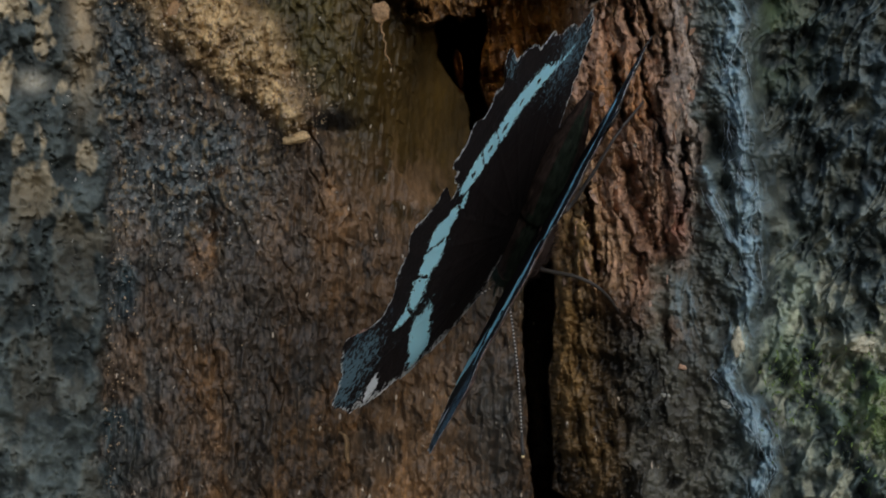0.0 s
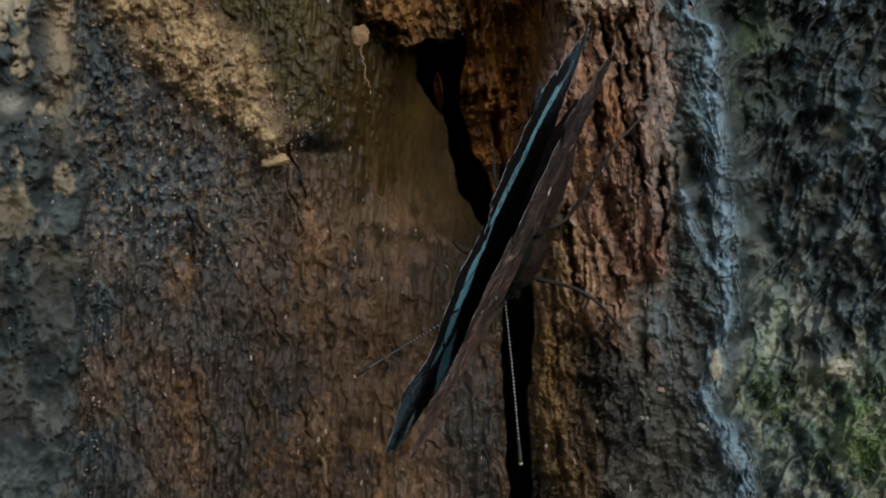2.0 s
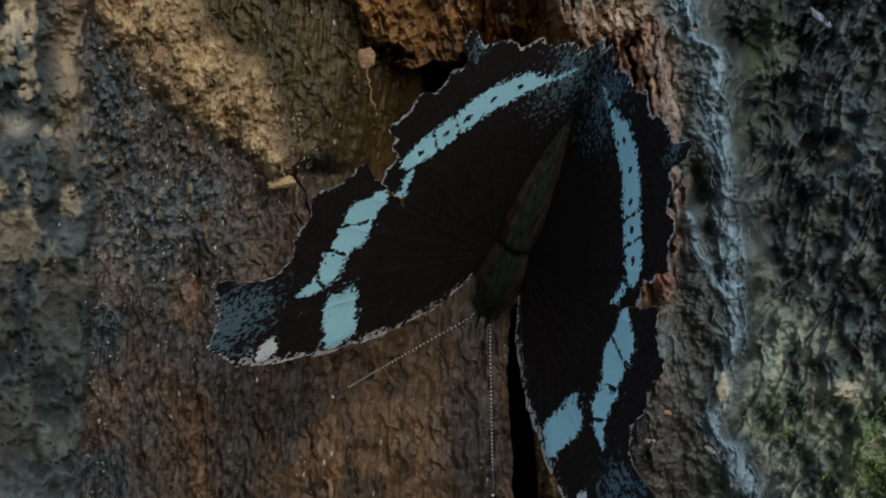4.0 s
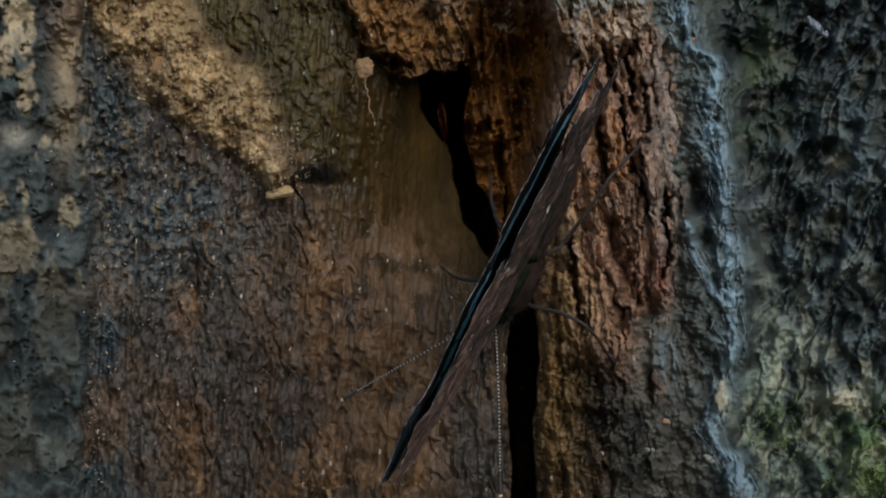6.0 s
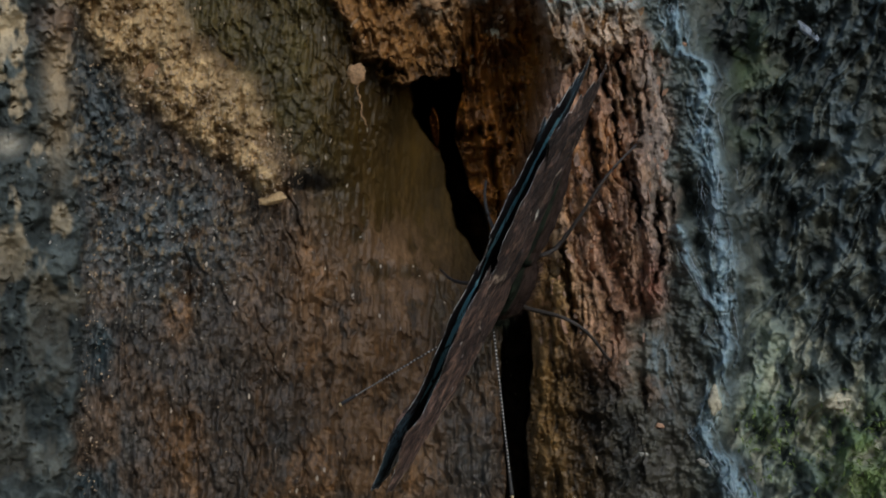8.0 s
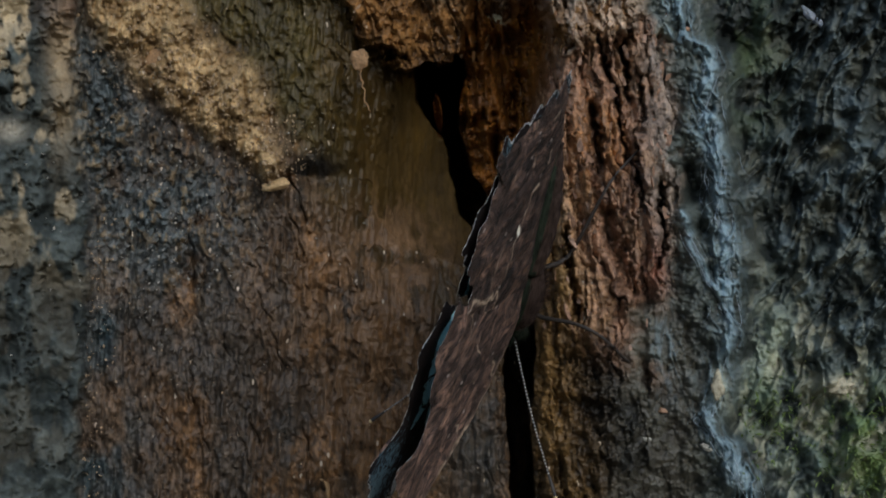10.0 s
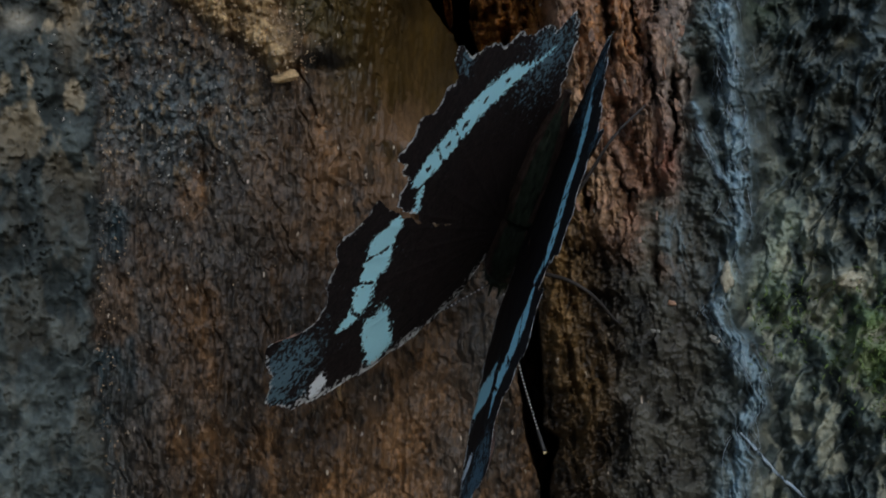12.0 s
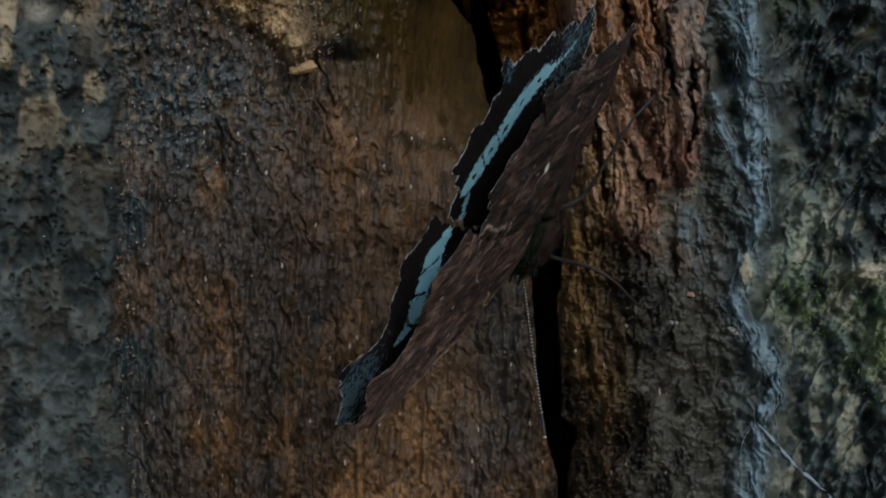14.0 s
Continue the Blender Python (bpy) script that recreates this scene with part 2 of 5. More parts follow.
def trunk_field(x, y):
    """Relief in mm towards the viewer, pigment, and the region of each spot of the wound."""
    wx = x + 14 * (fbm(x / 40, y / 40, 4, 1) - 0.5) * 2
    wy = y + 14 * (fbm(x / 40, y / 40, 4, 5) - 0.5) * 2
    n1 = fbm(x / 120, y / 120, 5, 2)
    n2 = fbm(x / 34, y / 34, 4, 6)
    n3 = fbm(x / 11, y / 11, 3, 9)
    n4 = fbm(x / 5.5, y / 7, 2, 12)
    lip = line(y, *LEFT_LIP)
    crust = line(y, *CRUST)
    crest = line(y, *CREST)
    cx, cw = line(y, *CRACK), line(y, *CRACK_W)
    in_bark = ss(15, -13, wx + 26 * (n2 - 0.5) + 14 * (n3 - 0.5) - lip)
    cut = (x - cx + 10 * (fbm(x / 60, y / 25, 3, 3) - 0.5)) / cw
    island = ss(0.35, 0.6, blob(x, y, 812 + 0.12 * (y - 120), 122, 11, 44) + 0.3 * (n2 - 0.5))
    in_crack = ss(1.06, 0.86, np.abs(cut)) * (1 - island)
    right = ss(-1.0, 1.3, (wx - cx) / np.maximum(cw, 14))
    soft = 16 + 45 * ss(380, 520, y)
    in_crust = ss(-soft, soft, wx + (26 + 60 * ss(380, 520, y)) * (n2 - 0.5) * 2 - crust)
    in_back = ss(4, 80, wx + 24 * (n2 - 0.5) - crest)
    rim = line(x, *RIM)
    fade = 1 + 4.5 * ss(835, 890, x) * ss(1040, 990, x)
    in_rim = ss(12 * fade, -18 * fade, wy + 60 * (n2 - 0.5) + 26 * (n3 - 0.5) - rim + 22 * (fade - 1))
    sx, sy = wx - 0.1 * wy, wy + 16 * (n3 - 0.5)
    big, big_tilt, big_edge = plates(sx / 27, sy / 210, 2)
    mid, mid_tilt, mid_edge = plates(sx / 13 + 2 * n2, sy / 62, 6)
    bit, bit_tilt, bit_edge = plates((x + 0.25 * y + 14 * n3) / 9, (y + 14 * n2) / 13, 10)

    # wood face of the wound
    drift = x + 0.05 * y
    fibre = stretched(drift / 16, y / 120, 3, 4)
    h_wood = 1.4 - 1.3 * ss(200, 520, x) - 3.2 * ss(520, 760, x) - 2.5 * ss(700, 860, x)
    vein_y = np.clip(y, -340, 240)
    vein_x = line(vein_y, (-340, -57, 43, 123, 213), (150, 278, 378, 430, 512))
    vein_w = line(vein_y, (-340, -57, 43, 123, 213, 240), (120, 105, 142, 95, 44, 20))
    crumb = ss(1.15, 0.35, np.abs(x - vein_x + 60 * (n1 - 0.5)) / vein_w) * ss(262, 215, y + 20 * (n2 - 0.5))
    char = np.clip(blob(x, y, 330, 300, 150, 130) + 0.9 * blob(x, y, 220, 130, 60, 150), 0, 1) * (1 - 0.7 * crumb)
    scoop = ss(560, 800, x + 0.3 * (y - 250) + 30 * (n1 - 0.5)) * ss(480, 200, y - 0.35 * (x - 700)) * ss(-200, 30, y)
    h_wood = h_wood + 1.9 * crumb * (0.4 + 1.2 * n2) + 1.5 * blob(x, y, 520, 205, 45, 38) - 2.4 * blob(x, y, 590, 235, 42, 26) - 8.5 * scoop
    h_wood = h_wood + (1 - scoop * 0.6) * (1.1 * (fibre - 0.5) + 0.55 * (n2 - 0.5) + (0.3 + 0.7 * crumb + 0.5 * char) * (n3 - 0.5) + 0.5 * (stretched(drift / 9, y / 30, 2, 1) - 0.5))
    crackle = np.clip(0.16 + 0.9 * char + 0.7 * crumb, 0, 1) * (1 - scoop)
    h_wood = h_wood + crackle * (0.55 * (bit - 0.5) + 0.6 * bit_tilt - 0.15 * ss(0.12, 0.0, bit_edge)) + (1 - scoop) * (0.6 * (mid - 0.5) + 0.7 * mid_tilt)
    h_wood = h_wood - 1.2 * streaks(x, y) * (1 - scoop) - 5.0 * island
    h_wood = h_wood + 2.4 * (n1 - 0.5) + (1 - 0.8 * scoop) * (0.08 + 0.25 * crumb) * (n4 - 0.5)
    brown = mix(np.array([0.088, 0.053, 0.032])[None, None], np.array([0.215, 0.117, 0.061])[None, None], ss(0.4, 0.66, fbm(x / 60, y / 150, 5, 7))[..., None])
    grey = np.array([0.07, 0.067, 0.063])[None, None]
    c_wood = mix(brown, grey, (ss(0.42, 0.68, fbm(x / 70, y / 130, 4, 11)) * 0.5 * ss(620, 420, x + 60 * (n1 - 0.5)) + 0.7 * ss(340, 220, x + 80 * (n1 - 0.5)))[..., None])
    stain = ss(0.5, 0.66, fbm(wx / 75, wy / 115, 4, 15)) * (1 - crumb)
    c_wood = mix(c_wood, np.array([0.05, 0.045, 0.04])[None, None], (0.65 * stain)[..., None])
    # fine flakes in the pigment, which also imitates specular flecks and dark gaps
    fleck = fbm(x / 4.2, y / 9, 3, 4)
    c_wood = c_wood * (0.48 + 0.95 * ss(0.25, 0.75, fleck) + 0.45 * (bit - 0.5))[..., None]
    c_wood = mix(c_wood, mix(np.array([0.09, 0.102, 0.106])[None, None], np.array([0.2, 0.155, 0.105])[None, None], ss(0.52, 0.66, 0.5 * n3 + 0.3 * fleck + 0.2 * mid)[..., None]) * (0.4 + 1.2 * bit)[..., None], (char * ss(0.3, 0.6, n2 * 0.5 + n1 * 0.5 + 0.1))[..., None])
    tan = mix(np.array([0.24, 0.155, 0.083])[None, None], np.array([0.57, 0.4, 0.235])[None, None], ss(0.4, 0.7, n2)[..., None])
    olive = ss(30, 150, x - vein_x + 50 * (n2 - 0.5)) * ss(330, 170, y - 0.25 * (x - 500))
    c_wood = mix(c_wood, np.array([0.07, 0.054, 0.02])[None, None] * (0.4 + 1.1 * (0.6 * n2 + 0.4 * bit))[..., None], (0.85 * olive)[..., None])
    c_wood = mix(c_wood, tan, np.clip(crumb * ss(0.26, 0.54, 0.5 * n2 + 0.3 * n3 + 0.2 * bit + 0.1), 0, 1)[..., None])
    # deep hollow's own brown, darkened: its shade is put into the pigment
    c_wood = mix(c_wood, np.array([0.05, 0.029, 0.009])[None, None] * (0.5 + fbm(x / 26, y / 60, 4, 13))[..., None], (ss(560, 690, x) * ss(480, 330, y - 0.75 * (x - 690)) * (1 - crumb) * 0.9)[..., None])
    # near-black pigment in the pit beside the chip, painted as its shade
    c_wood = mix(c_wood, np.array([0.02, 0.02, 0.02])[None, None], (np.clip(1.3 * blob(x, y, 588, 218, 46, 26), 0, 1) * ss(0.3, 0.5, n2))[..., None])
    c_wood = mix(c_wood, np.array([0.2, 0.12, 0.072])[None, None], (np.clip(blob(x, y, 715, 400, 85, 100) + 0.85 * blob(x, y, 730, 560, 95, 170) + 0.6 * blob(x, y, 720, 800, 90, 170) + 0.45 * blob(x, y, 590, 440, 110, 130), 0, 1) * ss(0.28, 0.6, 0.7 * n2 + 0.3 * mid))[..., None])
    c_wood = mix(c_wood, np.array([0.14, 0.045, 0.018])[None, None], island[..., None])
    # greyer wood; left of the crack, shade is painted into the pigment too
    c_wood = mix(c_wood, np.array([0.045, 0.044, 0.041])[None, None], (0.9 * blob(x, y, 865, 720, 90, 250) + 0.5 * blob(x, y, 560, 700, 60, 160))[..., None])

    # splintered ridge right of the crack
    lean = x - 0.10 * y + 10 * (fbm(x / 80, y / 160, 3, 12) - 0.5) * 2
    f1 = stretched(lean / 34, y / 330, 2, 13)
    f2 = stretched(lean / 13, y / 110, 3, 14)
    fine = 1 - np.abs(2 * stretched(lean / 6.5, y / 42, 2, 10) - 1)
    f2 = 0.55 * f2 + 0.45 * (1 - np.abs(2 * stretched(lean / 17, y / 90, 3, 2) - 1))
    fiss = ss(0.07, 0.0, np.abs(f1 - 0.47))
    inner = ss(1015, 955, x + 0.25 * (y - 150)) * ss(440, 340, y)
    chips = fbm(x / 8, y / 12, 3, 1)
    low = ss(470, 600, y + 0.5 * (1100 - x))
    span = np.clip((wx - cx - cw) / np.maximum(crust - cx - cw, 40), 0, 1.2)
    h_ridge = -2.2 + 6.6 * np.sin(np.clip(span, 0, 1) ** 0.75 * 1.9) - 2.0 * ss(0.75, 1.1, span)
    deep = np.zeros(x.shape)
    for ya, xa, yb, xb, w in ((105, 1084, 215, 1104, 7), (295, 1110, 440, 1148, 13), (-60, 1088, 290, 1180, 4), (50, 1172, 150, 1178, 6), (330, 1040, 480, 1052, 5), (-10, 1142, 90, 1150, 4), (240, 1212, 400, 1206, 5)):
        ends = ss(ya - 16, ya + 10, y) * ss(yb + 16, yb - 10, y)
        deep = np.maximum(deep, ends * np.exp(-((wx + 14 * (n3 - 0.5) - np.interp(y, (ya, yb), (xa, xb))) / w) ** 2))
    slab = 2.2 * (big - 0.5) + 2.2 * big_tilt - 0.8 * ss(0.07, 0.0, big_edge)
    scale_ = 0.55 * (mid - 0.5) + 0.65 * mid_tilt - 0.15 * ss(0.08, 0.0, mid_edge)
    crumbs = 0.22 * (bit - 0.5) + 0.25 * bit_tilt
    h_ridge = h_ridge + (1 - 0.6 * low) * (slab + scale_ + crumbs + 1.4 * (f1 - 0.5) + 0.45 * (f2 - 0.5) + 0.3 * (fine - 0.5)) + 0.4 * (n3 - 0.5) + low * (3.0 * (n2 - 0.5) + 2.4 * (n1 - 0.5))
    h_ridge = h_ridge + 0.25 * (n4 - 0.5) - 4.2 * deep * (1 - low) * (1 - inner)
    c_ridge = mix(np.array([0.15, 0.085, 0.06])[None, None], np.array([0.4, 0.24, 0.17])[None, None], ss(0.3, 0.75, 0.45 * f2 + 0.3 * mid + 0.25 * bit)[..., None])
    c_ridge = mix(c_ridge, np.array([0.4, 0.25, 0.16])[None, None], (ss(0.45, 0.7, fbm(x / 30, y / 70, 4, 15)) * 0.6)[..., None])
    c_ridge = mix(c_ridge, np.array([0.37, 0.24, 0.12])[None, None], (np.clip(blob(x, y, 1022, 430, 40, 120), 0, 1) * ss(0.4, 0.6, f2) * 0.9)[..., None])
    c_ridge = mix(c_ridge, np.array([0.42, 0.2, 0.09])[None, None], (np.clip(blob(x, y, 1075, 190, 34, 90) + blob(x, y, 1130, 170, 26, 60), 0, 1) * ss(0.35, 0.65, 0.5 * mid + 0.5 * n2) * 0.8)[..., None])
    c_ridge = mix(c_ridge, np.array([0.24, 0.21, 0.19])[None, None], (ss(1150, 1215, x + 50 * (n2 - 0.5)) * 0.75)[..., None])
    c_ridge = mix(c_ridge, np.array([0.3, 0.09, 0.05])[None, None], (blob(x, y, 1195, 400, 24, 50) * 0.6)[..., None])
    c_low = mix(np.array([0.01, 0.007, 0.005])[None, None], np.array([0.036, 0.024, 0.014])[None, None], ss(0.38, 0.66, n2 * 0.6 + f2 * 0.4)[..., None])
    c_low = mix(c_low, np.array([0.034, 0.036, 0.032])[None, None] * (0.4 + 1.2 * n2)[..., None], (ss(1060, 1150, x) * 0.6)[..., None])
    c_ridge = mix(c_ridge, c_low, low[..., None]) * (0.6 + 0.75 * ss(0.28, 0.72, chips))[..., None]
    ochre = np.clip(blob(x, y, 1015, 480, 50, 120) + 0.8 * blob(x, y, 1010, 660, 36, 110) + 0.5 * blob(x, y, 1050, 820, 50, 120), 0, 1) * ss(0.3, 0.62, 0.5 * f2 + 0.2 * mid + 0.3 * n2)
    c_ridge = mix(c_ridge, np.array([0.26, 0.155, 0.07])[None, None], (0.62 * ochre)[..., None])
    h_ridge = h_ridge + low * (0.7 * (mid - 0.5) + 0.6 * mid_tilt + 3.0 * (n1 - 0.5) + 0.5 * (f2 - 0.5) + 1.0 * (n3 - 0.5))
    pits = np.clip(blob(x, y, 868, 140, 16, 14) + blob(x, y, 900, 128, 14, 10) + 0.8 * blob(x, y, 915, 190, 12, 34) + 0.7 * blob(x, y, 945, 120, 10, 40), 0, 1)
    h_ridge = h_ridge - 9.5 * inner + inner * (5.0 * (n2 - 0.5) + 5.0 * (n1 - 0.5) + 6.0 * (f1 - 0.5) + 1.5 * (f2 - 0.5) - 7.0 * pits * ss(0.3, 0.5, n3))
    c_ridge = mix(c_ridge, np.array([0.18, 0.068, 0.016])[None, None] * (0.25 + 1.5 * (0.5 * n2 + 0.5 * f2) ** 1.5)[..., None], (inner * 0.9)[..., None])

    # overhanging rim at the top of the hollow
    flake = 1 - np.abs(2 * stretched((x - 0.4 * y) / 22, (y + 0.4 * x) / 70, 3, 5) - 1)
    h_rim = 0.4 - 3.4 * ss(700, 800, x) * ss(960, 880, x) + 5.6 * ss(890, 1010, x) + 4.0 * (n1 - 0.5) + 3.0 * (n2 - 0.5) + 1.5 * (flake - 0.5)
    h_rim = h_rim + 0.8 * (mid - 0.5) + 0.8 * mid_tilt + 0.3 * (bit - 0.5) + 0.4 * bit_tilt + 0.6 * (n3 - 0.5) - 7.0 * blob(x, y, 1018, -8, 15, 17)
    c_rim = mix(np.array([0.05, 0.024, 0.01])[None, None], np.array([0.26, 0.135, 0.06])[None, None], ss(0.3, 0.7, 0.4 * n2 + 0.25 * n3 + 0.15 * flake + 0.2 * bit)[..., None])
    c_rim = mix(c_rim, np.array([0.5, 0.38, 0.3])[None, None], (ss(900, 1000, x) * ss(0.3, 0.6, 0.5 * n3 + 0.5 * mid) * 0.85)[..., None])
    c_rim = mix(c_rim, np.array([0.5, 0.45, 0.36])[None, None], (np.clip(blob(x, y, 1198, 0, 26, 45) + blob(x, y, 918, -45, 26, 22) + 0.8 * blob(x, y, 813, -100, 24, 20), 0, 1) * ss(0.3, 0.5, 0.5 * n3 + 0.5 * bit))[..., None])
    c_rim = mix(c_rim, np.array([0.36, 0.38, 0.37])[None, None], (ss(-75, -120, y + 70 * (n2 - 0.5)) * ss(850, 900, x) * ss(0.3, 0.55, n3))[..., None])

    # grey crust with a crest of pale lichen and silk
    h_crust = 1.6 + 3.6 * (n2 - 0.5) + 2.4 * (n1 - 0.5) + 0.7 * np.abs(n3 - 0.5) * 2 + 0.2 * (n4 - 0.5) - 3.0 * blob(x, y, 1272, 265, 22, 22) - 2.6 * blob(x, y, 1262, 225, 18, 20) - 2.4 * blob(x, y, 1285, 330, 16, 34)
    near = np.abs(wx + 10 * (n2 - 0.5) - crest)
    h_crust = h_crust + 1.6 * np.exp(-(near / 42) ** 2)
    fork = np.where((y > 293) & (y < 450), np.abs(wx - line(y, *FORK)), 99)
    h_crust = h_crust + 1.0 * np.exp(-(fork / 9) ** 2)
    c_crust = mix(np.array([0.034, 0.039, 0.036])[None, None], np.array([0.115, 0.125, 0.116])[None, None], ss(0.35, 0.68, n2 * 0.6 + n3 * 0.4)[..., None])
    net = np.maximum(1 - np.abs(2 * stretched(wx / 24, y / 80, 2, 3) - 1), 1 - np.abs(2 * stretched((wx - 0.3 * y) / 28, y / 90, 2, 7) - 1))
    net = ss(0.86, 0.99, net)
    film = np.clip(np.exp(-((near - 3) / 25) ** 2) + 0.55 * blob(x, y, 1215, 545, 34, 80) + 0.4 * blob(x, y, 1230, -40, 40, 60), 0, 1)
    rope = np.exp(-((near + 8 * (n3 - 0.5)) / 9) ** 2) * ss(0.2, 0.5, n2)
    silk = np.clip(0.8 * film * net + 0.9 * rope + 0.9 * np.exp(-(fork / 7) ** 2) + 0.12 * film * ss(0.35, 0.6, n2), 0, 1)
    h_crust = h_crust * (1 - 0.25 * film) + 0.75 * film * net + 0.7 * rope
    c_crust = mix(c_crust, np.array([0.075, 0.06, 0.044])[None, None] * (0.4 + n2 + 0.4 * n3)[..., None], (0.75 * ss(400, 540, y + 0.8 * (1240 - x)) * ss(1310, 1240, x))[..., None])
    c_crust = mix(c_crust, np.array([0.32, 0.42, 0.5])[None, None], (silk * 0.85)[..., None])
    c_crust = mix(c_crust, np.array([0.62, 0.6, 0.45])[None, None], np.clip(blob(x, y, 1308, 610, 12, 26) + 0.8 * blob(x, y, 1208, 10, 16, 40), 0, 1)[..., None])

    # mossy bark beyond the crest
    f3 = fbm((wx + 0.35 * wy) / 44, wy / 66, 4, 3)
    drape = ss(0.7, 0.97, 1 - np.abs(2 * stretched((wx + 0.45 * y + 8 * np.sin(y / 35)) / 34, y / 80, 2, 6) - 1))
    h_back = -2.0 + 4.5 * ss(1345, 1620, x) + 3 * ss(1600, 1850, x) + 4.6 * (f3 - 0.5) + 3.6 * (n2 - 0.5) + 0.6 * (n3 - 0.5) + 0.9 * drape
    c_back = mix(np.array([0.034, 0.042, 0.04])[None, None], np.array([0.115, 0.132, 0.126])[None, None], ss(0.36, 0.66, f3 * 0.35 + n2 * 0.4 + n3 * 0.25)[..., None])
    # bark colour darker towards the top, with blue-grey on the drapes
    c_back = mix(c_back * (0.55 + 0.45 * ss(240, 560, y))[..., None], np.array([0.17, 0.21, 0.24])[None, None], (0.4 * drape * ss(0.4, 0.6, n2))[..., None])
    patch = ss(0.53, 0.66, fbm(wx / 26 + 5, wy / 52, 3, 10)) * (0.22 + 0.78 * ss(330, 560, y))
    c_back = mix(c_back, np.array([0.5, 0.45, 0.34])[None, None], (patch * 0.6)[..., None])
    scale = np.clip(blob(x, y, 1400, 540, 45, 90) + 0.8 * blob(x, y, 1400, 740, 60, 80), 0, 1) * ss(0.42, 0.56, 0.6 * n2 + 0.4 * n3)
    c_back = mix(c_back, np.array([0.55, 0.57, 0.42])[None, None], (scale * 0.45)[..., None])
    moss = np.clip(blob(x, y, 1585, 720, 85, 95) + 0.5 * blob(x, y, 1400, 650, 50, 50) + 0.4 * blob(x, y, 1365, 10, 60, 130), 0, 1) * ss(0.36, 0.6, n2)
    c_back = mix(c_back, np.array([0.15, 0.21, 0.06])[None, None], (moss * 0.85)[..., None])
    c_back = mix(c_back, np.array([0.6, 0.52, 0.4])[None, None], np.clip(blob(x, y, 1525, 612, 30, 17) * 1.2 + blob(x, y, 1520, 190, 16, 12), 0, 1)[..., None])
    h_back = h_back + 1.0 * blob(x, y, 1525, 612, 26, 15)

    # grey-green bark lip on the other side
    f4 = fbm(x / 70, y / 70, 4, 14)
    h_bark = 4.2 + 3.2 * ss(180, -60, x) + 3.0 * (f4 - 0.5) + 2.0 * (n2 - 0.5) + 0.3 * (n3 - 0.5)
    c_bark = mix(np.array([0.02, 0.027, 0.026])[None, None], np.array([0.1, 0.122, 0.116])[None, None], ss(0.36, 0.66, f4 * 0.4 + n2 * 0.35 + n3 * 0.25)[..., None])
    upper = ss(480, 150, y + 120 * (n1 - 0.5))
    c_bark = mix(c_bark, np.array([0.52, 0.42, 0.27])[None, None], (ss(0.5 - 0.06 * upper, 0.62 - 0.06 * upper, fbm(x / 38, y / 70, 4, 2)) * (0.07 + 0.78 * upper))[..., None])
    pit = ss(0.4, 0.3, fbm(x / 13, y / 15, 3, 8)) * (0.4 + 0.6 * ss(0.4, 0.6, n2))
    h_bark = h_bark - 0.7 * pit
    c_bark = mix(c_bark, np.array([0.02, 0.021, 0.02])[None, None], (0.35 * pit)[..., None])
    red = blob(x, y, 165, -70, 45, 50)
    h_bark = h_bark + red * 3 * (n3 - 0.5)
    c_bark = mix(c_bark, np.array([0.14, 0.07, 0.045])[None, None], red[..., None])
    c_bark = mix(c_bark, np.array([0.4, 0.3, 0.18])[None, None], (blob(x, y, 150, 40, 26, 130) * 0.8)[..., None])
    c_bark = mix(c_bark, np.array([0.42, 0.39, 0.31])[None, None], np.clip(blob(x, y, 55, 145, 26, 18), 0, 1)[..., None])

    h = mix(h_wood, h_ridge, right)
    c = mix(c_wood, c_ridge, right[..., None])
    h = mix(h, h_rim, in_rim)
    c = mix(c, c_rim, in_rim[..., None])
    grey_level = c.mean(-1, keepdims=True)
    c = np.clip(grey_level + (c - grey_level) * 1.2, 0.003, 1) * np.array([0.95, 1.0, 1.0])[None, None]
    h = mix(h, h_crust, in_crust)
    c = mix(c, c_crust, in_crust[..., None])
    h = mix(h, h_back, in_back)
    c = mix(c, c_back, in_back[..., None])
    c = mix(c, c * np.array([0.9, 1.0, 0.97])[None, None], np.maximum(in_crust, in_back)[..., None])
    h = mix(h, h_bark, in_bark)
    c = mix(c, c_bark, in_bark[..., None])
    h = mix(h, -70 + 2 * n2, in_crack * (1 - in_rim))
    c = c * 0.81
    region = np.zeros(x.shape, int)
    region[scoop > 0.5] = 1
    region[right > 0.5] = 2
    region[in_rim > 0.5] = 3
    region[in_crust > 0.5] = 4
    region[in_back > 0.5] = 5
    region[in_bark > 0.5] = 6
    return h, c, region


SURFACE = {}


def on_trunk(px, py, lift=0.0):
    """The spot of the trunk's relief at plan (px, py), lifted by so many mm towards the viewer."""
    xs, ys, h = SURFACE["xs"], SURFACE["ys"], SURFACE["h"]
    i = min(max(int((px - xs[0]) / STEP), 0), len(xs) - 1)
    j = min(max(int((py - ys[0]) / STEP), 0), len(ys) - 1)
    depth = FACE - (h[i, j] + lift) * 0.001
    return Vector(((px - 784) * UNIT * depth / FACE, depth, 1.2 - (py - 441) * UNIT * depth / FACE))


